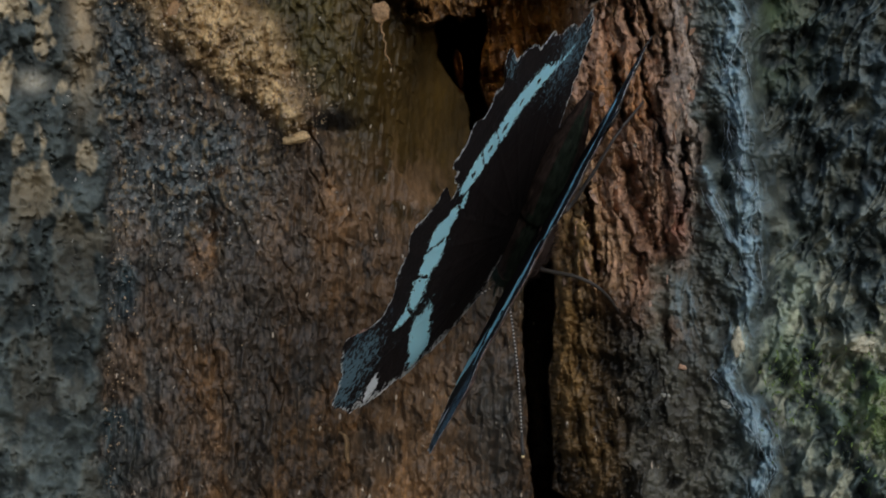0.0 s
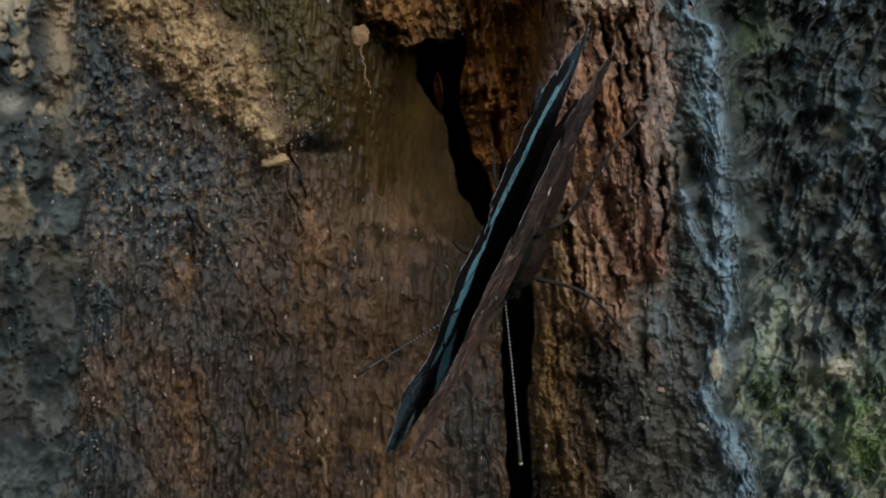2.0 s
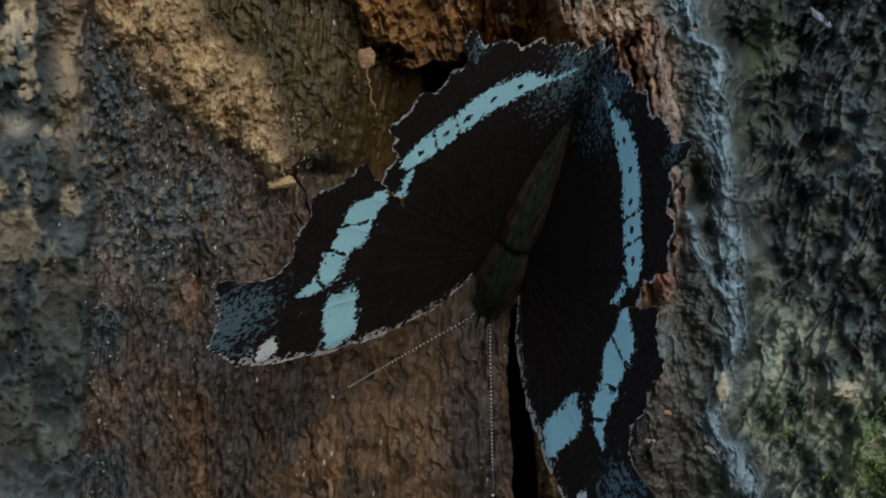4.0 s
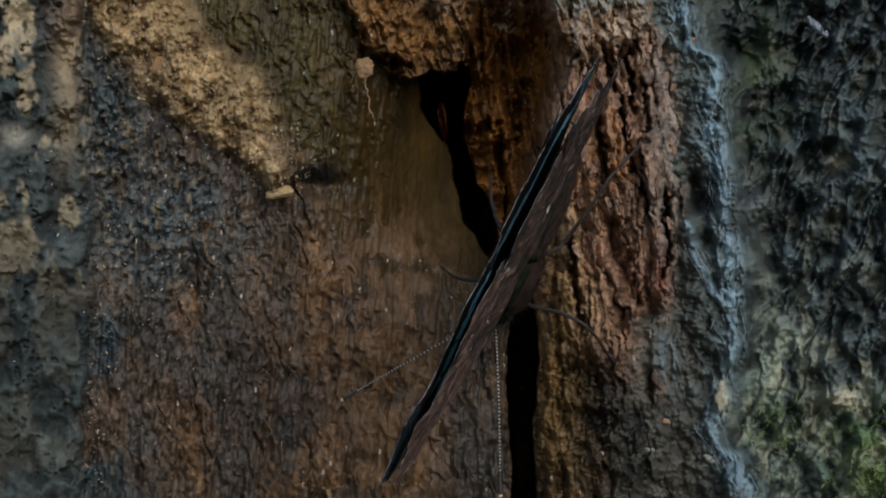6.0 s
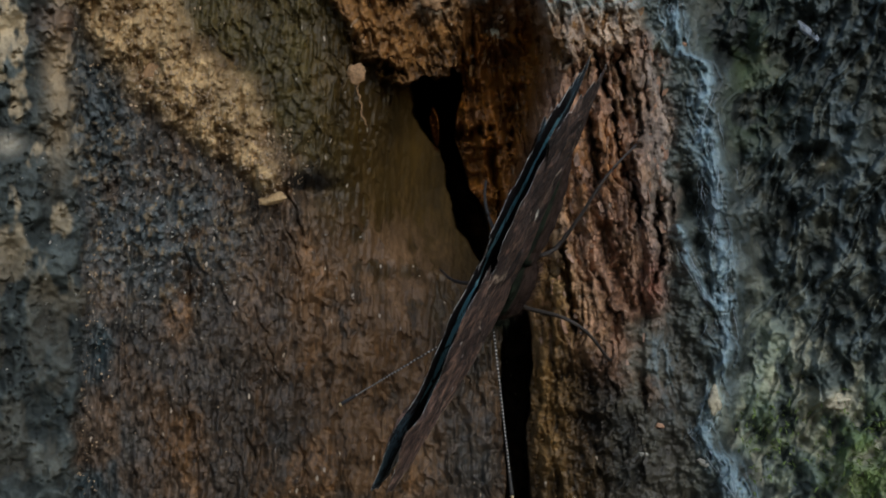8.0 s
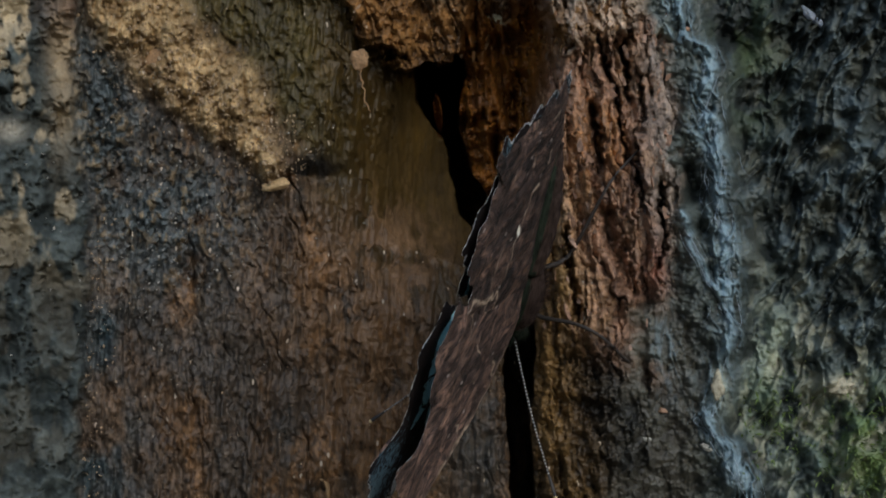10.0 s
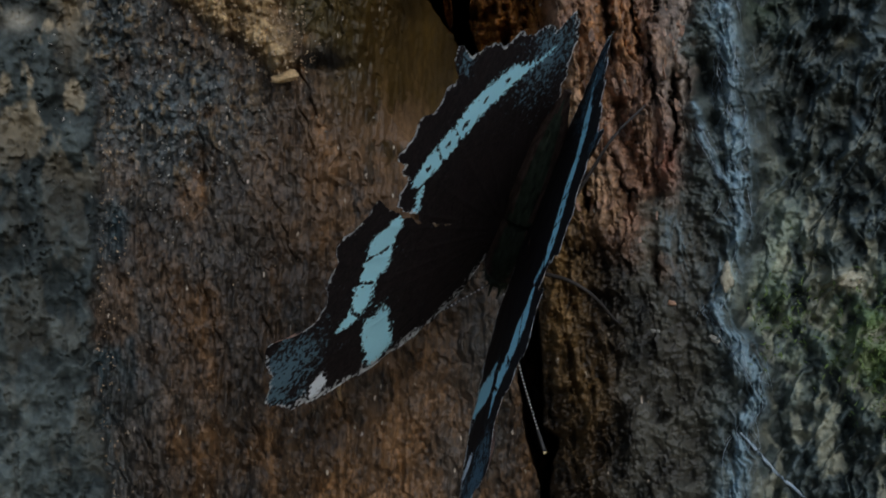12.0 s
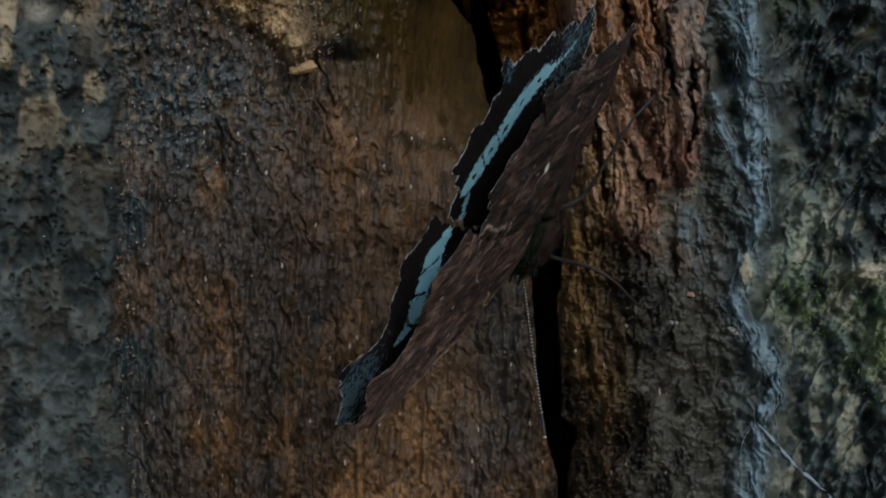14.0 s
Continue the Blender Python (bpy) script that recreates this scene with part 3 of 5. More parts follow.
def build_tree():
    tree = tagged(new("tree"), "old tree trunk with rotten brown hollow, dark crack, lichen-grey bark", "tree")
    xs, ys = np.arange(-260, 1832, STEP), np.arange(-340, 1242, STEP)
    x, y = np.meshgrid(xs, ys, indexing="ij")
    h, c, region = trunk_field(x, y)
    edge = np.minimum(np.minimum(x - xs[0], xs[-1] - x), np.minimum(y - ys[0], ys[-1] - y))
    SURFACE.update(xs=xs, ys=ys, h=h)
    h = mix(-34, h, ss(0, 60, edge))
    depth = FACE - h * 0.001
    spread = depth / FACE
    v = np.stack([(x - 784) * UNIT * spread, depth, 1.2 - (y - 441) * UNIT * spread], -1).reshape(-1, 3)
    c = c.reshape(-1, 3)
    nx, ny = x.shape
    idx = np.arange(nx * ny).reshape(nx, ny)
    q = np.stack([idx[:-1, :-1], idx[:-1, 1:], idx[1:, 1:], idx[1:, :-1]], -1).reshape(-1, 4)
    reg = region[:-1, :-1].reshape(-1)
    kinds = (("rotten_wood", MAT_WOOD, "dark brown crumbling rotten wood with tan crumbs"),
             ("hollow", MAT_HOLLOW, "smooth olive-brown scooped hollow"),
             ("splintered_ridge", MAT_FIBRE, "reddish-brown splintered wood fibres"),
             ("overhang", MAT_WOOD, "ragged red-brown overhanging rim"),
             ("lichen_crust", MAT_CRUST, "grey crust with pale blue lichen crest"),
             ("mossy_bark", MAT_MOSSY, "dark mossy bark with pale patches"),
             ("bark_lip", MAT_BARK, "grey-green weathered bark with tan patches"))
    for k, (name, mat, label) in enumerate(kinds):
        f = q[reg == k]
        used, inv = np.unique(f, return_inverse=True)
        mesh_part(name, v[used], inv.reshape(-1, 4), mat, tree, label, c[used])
    # the rest of the trunk, round the wound
    bm = bmesh.new()
    hole = 0.155
    angles = sorted({2 * math.pi * j / 72 for j in range(72)} | {hole, 2 * math.pi - hole})
    levels = sorted({i * 0.1 for i in range(61)} | {1.1535, 1.2455})
    grid = []
    for z in levels:
        row = []
        for a in angles:
            r = 0.4 + 0.12 * math.exp(-z * 2.2) - 0.035 * max(0, z - 1.6)
            out = min(1.0, abs(math.sin(a / 2)) * 5)
            r += 0.02 * out * noise.noise((3 * math.cos(a), 3 * math.sin(a), z)) - 0.008 * (1 - out)
            row.append(bm.verts.new((r * math.sin(a), 0.525 - r * math.cos(a), z)))
        grid.append(row)
    for i in range(len(levels) - 1):
        for j in range(len(angles)):
            k = (j + 1) % len(angles)
            mid = (angles[j] + (angles[k] if k else 2 * math.pi)) / 2
            if min(mid, 2 * math.pi - mid) < hole and 1.153 < (levels[i] + levels[i + 1]) / 2 < 1.246:
                continue
            bm.faces.new((grid[i][j], grid[i][k], grid[i + 1][k], grid[i + 1][j]))
    bm.faces.new(grid[-1])
    part("trunk_body", bm, MAT_OUTER, tree, "dark rough tree bark")
    return tree


build_tree()

bm = bmesh.new()
bmesh.ops.create_circle(bm, cap_ends=True, segments=64, radius=400)
tagged(part("ground", bm, MAT_GROUND), "brown leaf-littered forest floor", "ground", kind="structure")

# ---- small things on the wood ----
MAT_CHIP = plain_material("tan_wood_chip", (0.45, 0.31, 0.16), 0.7, 3500, 0.3, 0.0001)
MAT_FRASS = plain_material("tan_frass", (0.27, 0.16, 0.08), 0.75, 3500, 0.35, 0.0001)
MAT_CRUMB = plain_material("pale_wood_crumb", (0.34, 0.25, 0.16), 0.75, 4000, 0.5, 0.0001)
MAT_SILK = plain_material("dusty_silk", (0.34, 0.42, 0.49), 0.6, 6000, 0.25, 0.00003)
MAT_ROOT = plain_material("dry_rootlet", (0.25, 0.155, 0.075), 0.7, 4000, 0.4, 0.0001)
MAT_MOSS = plain_material("moss_leaf", (0.13, 0.19, 0.055), 0.6, 3000, 0.5, 0.0001)
MAT_PALE = plain_material("pale_lichen", (0.28, 0.27, 0.24), 0.8, 3000, 0.3, 0.0002)


def pebble(rx, ry, rz, rough, seed, sub=3):
    bm = bmesh.new()
    bmesh.ops.create_icosphere(bm, subdivisions=sub, radius=1)
    for v in bm.verts:
        k = 1 + rough * noise.fractal(v.co * 1.6 + Vector((seed * 3.1, 0, 0)), 1.0, 2.0, 3)
        v.co = Vector((v.co.x * rx * k, v.co.y * ry * k, v.co.z * rz * k))
    return bm


def flat_strand(bm, pts, width, seg=5):
    """A thin round strand through the points."""
    rings = []
    for i, p in enumerate(pts):
        d = (pts[min(i + 1, len(pts) - 1)] - pts[max(i - 1, 0)]).normalized()
        a = d.orthogonal().normalized()
        b = d.cross(a)
        w = width * (1 - 0.6 * abs(2 * i / max(1, len(pts) - 1) - 1) ** 3)
        rings.append([bm.verts.new(p + (a * math.cos(6.283 * j / seg) + b * math.sin(6.283 * j / seg)) * w) for j in range(seg)])
    for r, s in zip(rings[:-1], rings[1:]):
        for j in range(seg):
            bm.faces.new((r[j], r[(j + 1) % seg], s[(j + 1) % seg], s[j]))


chip = part("wood_chip", pebble(0.0016, 0.0004, 0.0006, 0.4, 2), MAT_CHIP)
chip.matrix_world = Matrix.Translation(on_trunk(523, 245, 0.3)) @ Euler((0, radians(-14), 0)).to_matrix().to_4x4()
tagged(chip, "small oval tan wood chip stuck under crumbling wood", "wood chip")

debris = tagged(new("hanging_debris"), "pale brown clump of frass dangling on silk thread", "debris")
lump_ob = part("clump", pebble(0.001, 0.0004, 0.001, 0.3, 7, 4), MAT_FRASS, debris)
lump_ob.location = Vector(((674 - 784) * UNIT * 0.97, FACE * 0.97, 1.2 - (22 - 441) * UNIT * 0.97))
bm = bmesh.new()
strand = []
for i in range(26):
    t = i / 25
    strand.append(Vector(((676 + 7 * noise.noise((t * 7, 1.3, 0)) + 4 * noise.noise((t * 19, 5.3, 0)) + 18 * t * t - 784) * UNIT * 0.97, FACE * 0.97, 1.2 - (30 + 88 * t - 441) * UNIT * 0.97)))
flat_strand(bm, strand, 0.0001)
part("thread", bm, MAT_FRASS, debris, "crinkled pale thread")


def scatter(name, label, material, count, spot, size, seed, category):
    """Crumbs lying on the wood, too many to count: one object."""
    rng = random.Random(seed)
    bm = bmesh.new()
    base = pebble(1, 1, 1, 0.5, seed, 1)
    tmpl = [v.co.copy() for v in base.verts]
    tris = [[v.index for v in f.verts] for f in base.faces]
    base.free()
    for _ in range(count):
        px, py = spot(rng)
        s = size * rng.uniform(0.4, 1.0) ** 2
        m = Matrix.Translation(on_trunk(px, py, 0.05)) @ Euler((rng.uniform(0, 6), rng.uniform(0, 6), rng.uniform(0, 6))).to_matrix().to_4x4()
        sc = (s * rng.uniform(0.5, 1.5), s * rng.uniform(0.15, 0.6), s * rng.uniform(0.4, 1.2))
        vs = [bm.verts.new(m @ Vector((c.x * sc[0], c.y * sc[1], c.z * sc[2]))) for c in tmpl]
        for t in tris:
            bm.faces.new([vs[k] for k in t])
    return tagged(part(name, bm, material, None, "", False), label, category, kind="stuff")


def crumb_spot(rng):
    if rng.random() < 0.55:
        t = rng.gauss(0, 1)
        return 400 + 62 * t + rng.gauss(0, 42), 75 + 62 * t + rng.gauss(0, 30)
    if rng.random() < 0.5:
        return rng.gauss(515, 30), rng.gauss(190, 35)
    return rng.gauss(300, 60), rng.gauss(-60, 110)


def lip_spot(rng):
    y = rng.uniform(300, 1100)
    return float(np.interp(y, *LEFT_LIP)) + abs(rng.gauss(0, 22)) + 6, y


def char_spot(rng):
    return rng.gauss(340, 110), rng.gauss(300, 110)


def face_spot(rng):
    return rng.uniform(215, 800), rng.uniform(280, 1100)


scatter("wood_crumbs", "pale tan crumbs of rotten wood", MAT_CRUMB, 1500, crumb_spot, 0.00027, 3, "crumbs")
scatter("bark_crumbs", "small light brown crumbs along the bark edge", MAT_CRUMB, 300, lip_spot, 0.0002, 8, "crumbs")
scatter("grit", "fine grey grit on dark charred wood", MAT_PALE, 600, char_spot, 0.00017, 9, "grit")
# pale bits added to imitate small glints on the wet wood
scatter("glint_flecks", "fine pale flecks imitating glints over brown rotten wood", MAT_CRUMB, 170, face_spot, 0.00013, 12, "flecks")


MAT_SPLINTER = plain_material("red_brown_splinter", (0.24, 0.14, 0.09), 0.5, 1800, 0.6, 0.00012, 0.5)
MAT_FLAKE = plain_material("orange_brown_flake", (0.2, 0.11, 0.045), 0.5, 1800, 0.6, 0.00012, 0.5)


def splinters(name, label, material, count, spot, lean, length, seed):
    """Broken flat splinters lifting off the wood, too many to count: one object."""
    rng = random.Random(seed)
    verts, faces = [], []
    for _ in range(count):
        px, py = spot(rng)
        ln = length * rng.uniform(0.25, 1.0) ** 1.6
        w, t = ln * rng.uniform(0.2, 0.55), rng.uniform(0.00003, 0.00012)
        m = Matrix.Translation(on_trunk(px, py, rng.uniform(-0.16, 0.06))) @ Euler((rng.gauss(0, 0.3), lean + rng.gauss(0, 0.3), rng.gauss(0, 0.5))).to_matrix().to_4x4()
        k = len(verts)
        top, foot, skew = rng.uniform(0.15, 0.8), rng.uniform(0.4, 1.0), rng.uniform(-0.4, 0.4)
        for y in (-t, t):
            for x, z in ((-foot, -1), (foot, -1 + 0.3 * skew), (1.0, 0.1), (top + skew, 1), (-top + skew, 0.8), (-0.9, 0.2 * skew)):
                verts.append(m @ Vector((x * w, y, z * ln)))
        faces.append(tuple(k + i for i in range(6)))
        faces.append(tuple(k + 11 - i for i in range(6)))
        faces += [(k + (i + 1) % 6, k + i, k + 6 + i, k + 6 + (i + 1) % 6) for i in range(6)]
    me = bpy.data.meshes.new(name)
    me.from_pydata(verts, [], faces)
    me.materials.append(material)
    return tagged(new(name, me), label, "splinters", kind="stuff")


def ridge_spot(rng):
    y = -60 + 660 * min(rng.random(), rng.random() ** 0.7)
    return rng.uniform(float(np.interp(y, (-60, 150, 350, 520), (1010, 1010, 985, 985))), 1225 - 0.12 * max(0, y - 380)), y


def rim_spot(rng):
    x = rng.uniform(590, 1190)
    return x, float(np.interp(x, *RIM)) - abs(rng.gauss(0, 60))


splinters("ridge_splinters", "reddish-brown splinters lifting off the ridge", MAT_SPLINTER, 240, ridge_spot, -0.1, 0.0009, 14)
splinters("rim_flakes", "orange-brown wood flakes on the overhanging rim", MAT_FLAKE, 90, rim_spot, 0.45, 0.0007, 15)


def build_silk():
    """Dusty cobweb draped along the lichen crest and its fork."""
    rng = random.Random(4)
    bm = bmesh.new()
    for k in range(120):
        if k < 110:
            y0, off = rng.uniform(-140, 1000), rng.gauss(0, 16)
            ln = rng.uniform(18, 80)
            path, sway = CREST, rng.gauss(0, 12)
        else:
            y0, off, ln, path, sway = rng.uniform(290, 400), rng.gauss(0, 5), rng.uniform(40, 90), FORK, rng.gauss(0, 4)
        pts, ph = [], rng.uniform(0, 6)
        for i in range(14):
            t = i / 13
            y = y0 + ln * t
            x = float(np.interp(y, *path)) + off + sway * t + 3.5 * math.sin(ph + 5 * t) + rng.gauss(0, 2.0)
            lift = 0.02 + 0.3 * math.sin(math.pi * t)
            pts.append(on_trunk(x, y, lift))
        # a taut strand: even out the relief it spans
        pts = [pts[0]] + [(pts[i - 1] + pts[i] * 1.2 + pts[i + 1]) / 3.2 for i in range(1, 13)] + [pts[13]]
        flat_strand(bm, pts, rng.uniform(0.000012, 0.00004), 3)
    return tagged(part("cobweb", bm, MAT_SILK), "dusty pale blue cobweb strands draped along the lichen crest", "cobweb", kind="stuff")


build_silk()


def stuck_bit(name, label, category, material, px, py, size, turn, seed, rough=0.5):
    """A small bit stuck to the trunk."""
    ob = part(name, pebble(*size, rough, seed, 3), material)
    ob.matrix_world = Matrix.Translation(on_trunk(px, py, 0.15)) @ Euler((0, radians(turn), 0)).to_matrix().to_4x4()
    return tagged(ob, label, category)


MAT_GREY = plain_material("grey_lichen", (0.26, 0.26, 0.23), 0.8, 3000, 0.35, 0.0002)
MAT_ORANGE = plain_material("orange_bark_bit", (0.33, 0.2, 0.13), 0.7, 3500, 0.3, 0.0001)
MAT_BLUISH = plain_material("bluish_lichen", (0.34, 0.39, 0.47), 0.7, 3000, 0.35, 0.0002)
stuck_bit("bark_bit", "small orange-brown bark bit on grey crust", "bark bit", MAT_ORANGE, 1207, 650, (0.0005, 0.0003, 0.0003), 10, 3)
stuck_bit("bark_bit", "tiny red-orange bark bit on grey crust", "bark bit", MAT_ORANGE, 1260, -30, (0.0003, 0.0002, 0.00025), 10, 5)
stuck_bit("lichen_flake", "pale grey lichen flake on dark crust", "lichen", MAT_GREY, 1284, 716, (0.0007, 0.0002, 0.0003), 35, 6)
stuck_bit("lichen_flake", "small pale lichen flake on brown wood", "lichen", MAT_GREY, 1178, 700, (0.0006, 0.0002, 0.0002), 5, 7)
stuck_bit("cocoon", "pale bluish oval cocoon stuck on dark bark", "cocoon", MAT_BLUISH, 1484, -52, (0.0019, 0.0005, 0.0005), 42, 8, 0.25)
stuck_bit("lichen_lump", "pale tan lichen lump above the hollow", "lichen", MAT_FRASS, 813, -106, (0.0011, 0.0003, 0.0008), 0, 9, 0.9)

MAT_CREAM = plain_material("cream_lichen", (0.42, 0.39, 0.29), 0.8, 2500, 0.3, 0.0002)
stuck_bit("lichen_flake", "cream lichen flake on mossy bark", "lichen", MAT_CREAM, 1524, 611, (0.0012, 0.0003, 0.0007), -12, 11, 0.7)
stuck_bit("lichen_lump", "cream lichen lump beside the blue-grey crest", "lichen", MAT_CREAM, 1306, 606, (0.0006, 0.0003, 0.0013), 6, 12, 0.7)
stuck_bit("lichen_lump", "cream lichen lump over the splintered ridge", "lichen", MAT_CREAM, 1206, 8, (0.0008, 0.0003, 0.0014), -4, 13, 0.9)
stuck_bit("lichen_lump", "pale tan lichen lump on the rim", "lichen", MAT_CREAM, 918, -46, (0.0011, 0.0003, 0.0007), 10, 14, 0.9)
stuck_bit("wood_flake", "round tan wood flake on crumbling wood", "wood flake", MAT_FRASS, 313, 24, (0.0013, 0.0002, 0.0013), 0, 15, 0.4)


def build_moss():
    rng = random.Random(6)
    bm = bmesh.new()
    for _ in range(1300):
        px, py = (rng.gauss(1585, 55), rng.gauss(725, 60)) if rng.random() < 0.7 else (rng.gauss(1400, 45), rng.gauss(670, 50))
        if px < 1345:
            continue
        p = on_trunk(px, py, -0.1)
        d = Vector((rng.gauss(0, 0.6), -1, rng.gauss(0.2, 0.7))).normalized()
        ln = rng.uniform(0.0004, 0.0013)
        s = d.cross(Vector((rng.gauss(0, 1), rng.gauss(0, 1), rng.gauss(0, 1)))).normalized() * rng.uniform(0.00006, 0.00014)
        m = p + d * ln * 0.5
        bm.faces.new([bm.verts.new(q) for q in (p, m + s, p + d * ln + Vector((0, 0, -0.2 * ln)), m - s)])
    return tagged(part("moss", bm, MAT_MOSS), "bright green moss tufts on dark bark", "moss", kind="stuff")


build_moss()

bm = bmesh.new()
flat_strand(bm, [on_trunk(1330 + 150 * t + 4 * math.sin(9 * t), 883 + 160 * t + 5 * math.sin(7 * t), 0.25) for t in [i / 19 for i in range(20)]], 0.00022)
tagged(part("rootlet", bm, MAT_SILK), "thin pale blue-grey rootlet hanging over dark bark", "rootlet")

bm = bmesh.new()
flat_strand(bm, [on_trunk(600 + 26 * t + 5 * math.sin(6 * t), 765 + 70 * t ** 1.5, 0.3 + 0.5 * math.sin(3.1 * t)) for t in [i / 11 for i in range(12)]], 0.00028)
tagged(part("rootlet", bm, MAT_ROOT), "short curled ochre rootlet on the rotten wood", "rootlet")

# ---- the butterfly ----
MM = 0.001
FORE = ((0.8, 0.6), (2.0, 1.8), (3.7, 3.2), (5.8, 5.5), (7.2, 8.4), (8.2, 11.1), (8.7, 14.0), (9.0, 16.9), (9.4, 20.6), (9.2, 25.4), (8.6, 28.6), (7.3, 31.3), (5.9, 33.0), (2.0, 34.0), (-0.9, 34.9), (-0.5, 32.5),
        (-0.5, 30.4), (-2.1, 28.9), (-3.5, 28.8), (-4.9, 29.3), (-6.2, 28.8), (-7.6, 29.1), (-8.9, 29.1), (-9.4, 27.4), (-10.2, 26.6), (-11.3, 25.6), (-9.8, 23.3), (-8.2, 20.8), (-5.9, 16.4), (-3.9, 9.4), (-1.8, 2.3), (-0.0, 0.3))
HIND = ((0.4, 0.2), (-2.5, 8.4), (-5.3, 16.4), (-7.1, 19.6), (-8.9, 22.3), (-9.8, 22.8), (-10.7, 22.3), (-12.1, 23.1), (-14.0, 24.5), (-14.9, 24.3), (-15.7, 23.3), (-16.7, 23.2), (-17.4, 21.8), (-18.4, 21.2), (-19.1, 20.1),
        (-20.3, 19.8), (-21.8, 21.2), (-22.9, 20.7), (-21.8, 18.9), (-22.3, 16.0), (-22.0, 13.8), (-22.6, 11.7), (-22.2, 9.6), (-22.7, 7.4), (-22.0, 5.0), (-23.2, 2.7), (-21.4, 0.7), (-17.0, -0.2), (-9.0, -0.9), (-2.0, -0.5))
BAND_F = ((-8.1, 21.6), (-6.3, 23.1), (-4.3, 22.9), (-2.3, 23.8), (-0.3, 23.8), (1.0, 24.8), (1.6, 26.1))
BAND_H = ((-7.4, 19.5), (-9.7, 19.8), (-10.7, 20.4), (-12.0, 19.5), (-12.9, 18.4), (-14.4, 16.8), (-16.1, 15.3), (-17.2, 13.5), (-18.4, 10.8), (-19.1, 7.4), (-19.9, 4.6))


def closed_curve(pts, n):
    """A smooth closed line through the points, n samples at even steps."""
    p = np.array(pts, float)
    out = []
    for i in range(len(p)):
        a, b, c, d = p[i - 1], p[i], p[(i + 1) % len(p)], p[(i + 2) % len(p)]
        t = np.linspace(0, 1, 24, endpoint=False)[:, None]
        out.append(0.5 * (2 * b + (c - a) * t + (2 * a - 5 * b + 4 * c - d) * t ** 2 + (3 * b - a - 3 * c + d) * t ** 3))
    o = np.concatenate(out)
    s = np.r_[0, np.cumsum(np.linalg.norm(np.diff(np.r_[o, o[:1]], axis=0), axis=1))]
    t = np.linspace(0, s[-1], n, endpoint=False)
    o = np.r_[o, o[:1]]
    return np.c_[np.interp(t, s, o[:, 0]), np.interp(t, s, o[:, 1])]


def to_line(p, pts):
    """Distance of points to a broken line, and how far along it the nearest spot is."""
    best, where, done = np.full(len(p), 1e9), np.zeros(len(p)), 0.0
    pts = np.array(pts, float)
    for a, b in zip(pts[:-1], pts[1:]):
        d = b - a
        ln = np.linalg.norm(d)
        t = np.clip(((p - a) @ d) / ln ** 2, 0, 1)
        r = np.linalg.norm(p - a - t[:, None] * d, axis=1)
        m = r < best
        best[m], where[m] = r[m], done + t[m] * ln
        done += ln
    return best, where


def upper_wing_material():
    m, n, l, b = nodes_of("black_wing_with_blue_band")
    co = n.new("ShaderNodeTexCoord")
    noi = n.new("ShaderNodeTexNoise")
    noi.inputs["Scale"].default_value, noi.inputs["Detail"].default_value = 2300, 4
    noi.inputs["Roughness"].default_value = 0.7
    l.new(co.outputs["Object"], noi.inputs["Vector"])

    def mask(attr, width, gain):
        a = n.new("ShaderNodeAttribute")
        a.attribute_name = attr
        s = n.new("ShaderNodeMath")
        s.operation = "MULTIPLY_ADD"
        s.inputs[1].default_value = gain
        l.new(noi.outputs["Fac"], s.inputs[0])
        l.new(a.outputs["Fac"], s.inputs[2])
        r = n.new("ShaderNodeMapRange")
        r.inputs["From Min"].default_value, r.inputs["From Max"].default_value = gain * 0.5 - width, gain * 0.5 + width
        l.new(s.outputs[0], r.inputs["Value"])
        return r.outputs[0]

    def blend(a, colour, fac):
        x = n.new("ShaderNodeMix")
        x.data_type = "RGBA"
        l.new(a, x.inputs["A"])
        x.inputs["B"].default_value = (*colour, 1)
        l.new(fac, x.inputs["Factor"])
        return x.outputs["Result"]

    base = n.new("ShaderNodeValToRGB")
    base.color_ramp.elements[0].position, base.color_ramp.elements[0].color = 0.3, (0.0055, 0.0045, 0.005, 1)
    base.color_ramp.elements[1].position, base.color_ramp.elements[1].color = 0.75, (0.028, 0.02, 0.019, 1)
    l.new(noi.outputs["Fac"], base.inputs[0])
    col = blend(base.outputs[0], (0.10, 0.17, 0.21), mask("dust", 0.09, 3.6))
    col = blend(col, (0.47, 0.88, 1.0), mask("band", 0.08, 2.8))
    col = blend(col, (0.85, 0.9, 0.93), mask("white", 0.08, 2.0))
    col = blend(col, (0.55, 0.56, 0.55), mask("fringe", 0.06, 2.2))
    l.new(col, b.inputs["Base Color"])
    b.inputs["Roughness"].default_value, b.inputs["Specular IOR Level"].default_value = 0.7, 0.12
    bp = n.new("ShaderNodeBump")
    bp.inputs["Distance"].default_value = 0.00006
    l.new(noi.outputs["Fac"], bp.inputs["Height"])
    l.new(bp.outputs[0], b.inputs["Normal"])
    return m


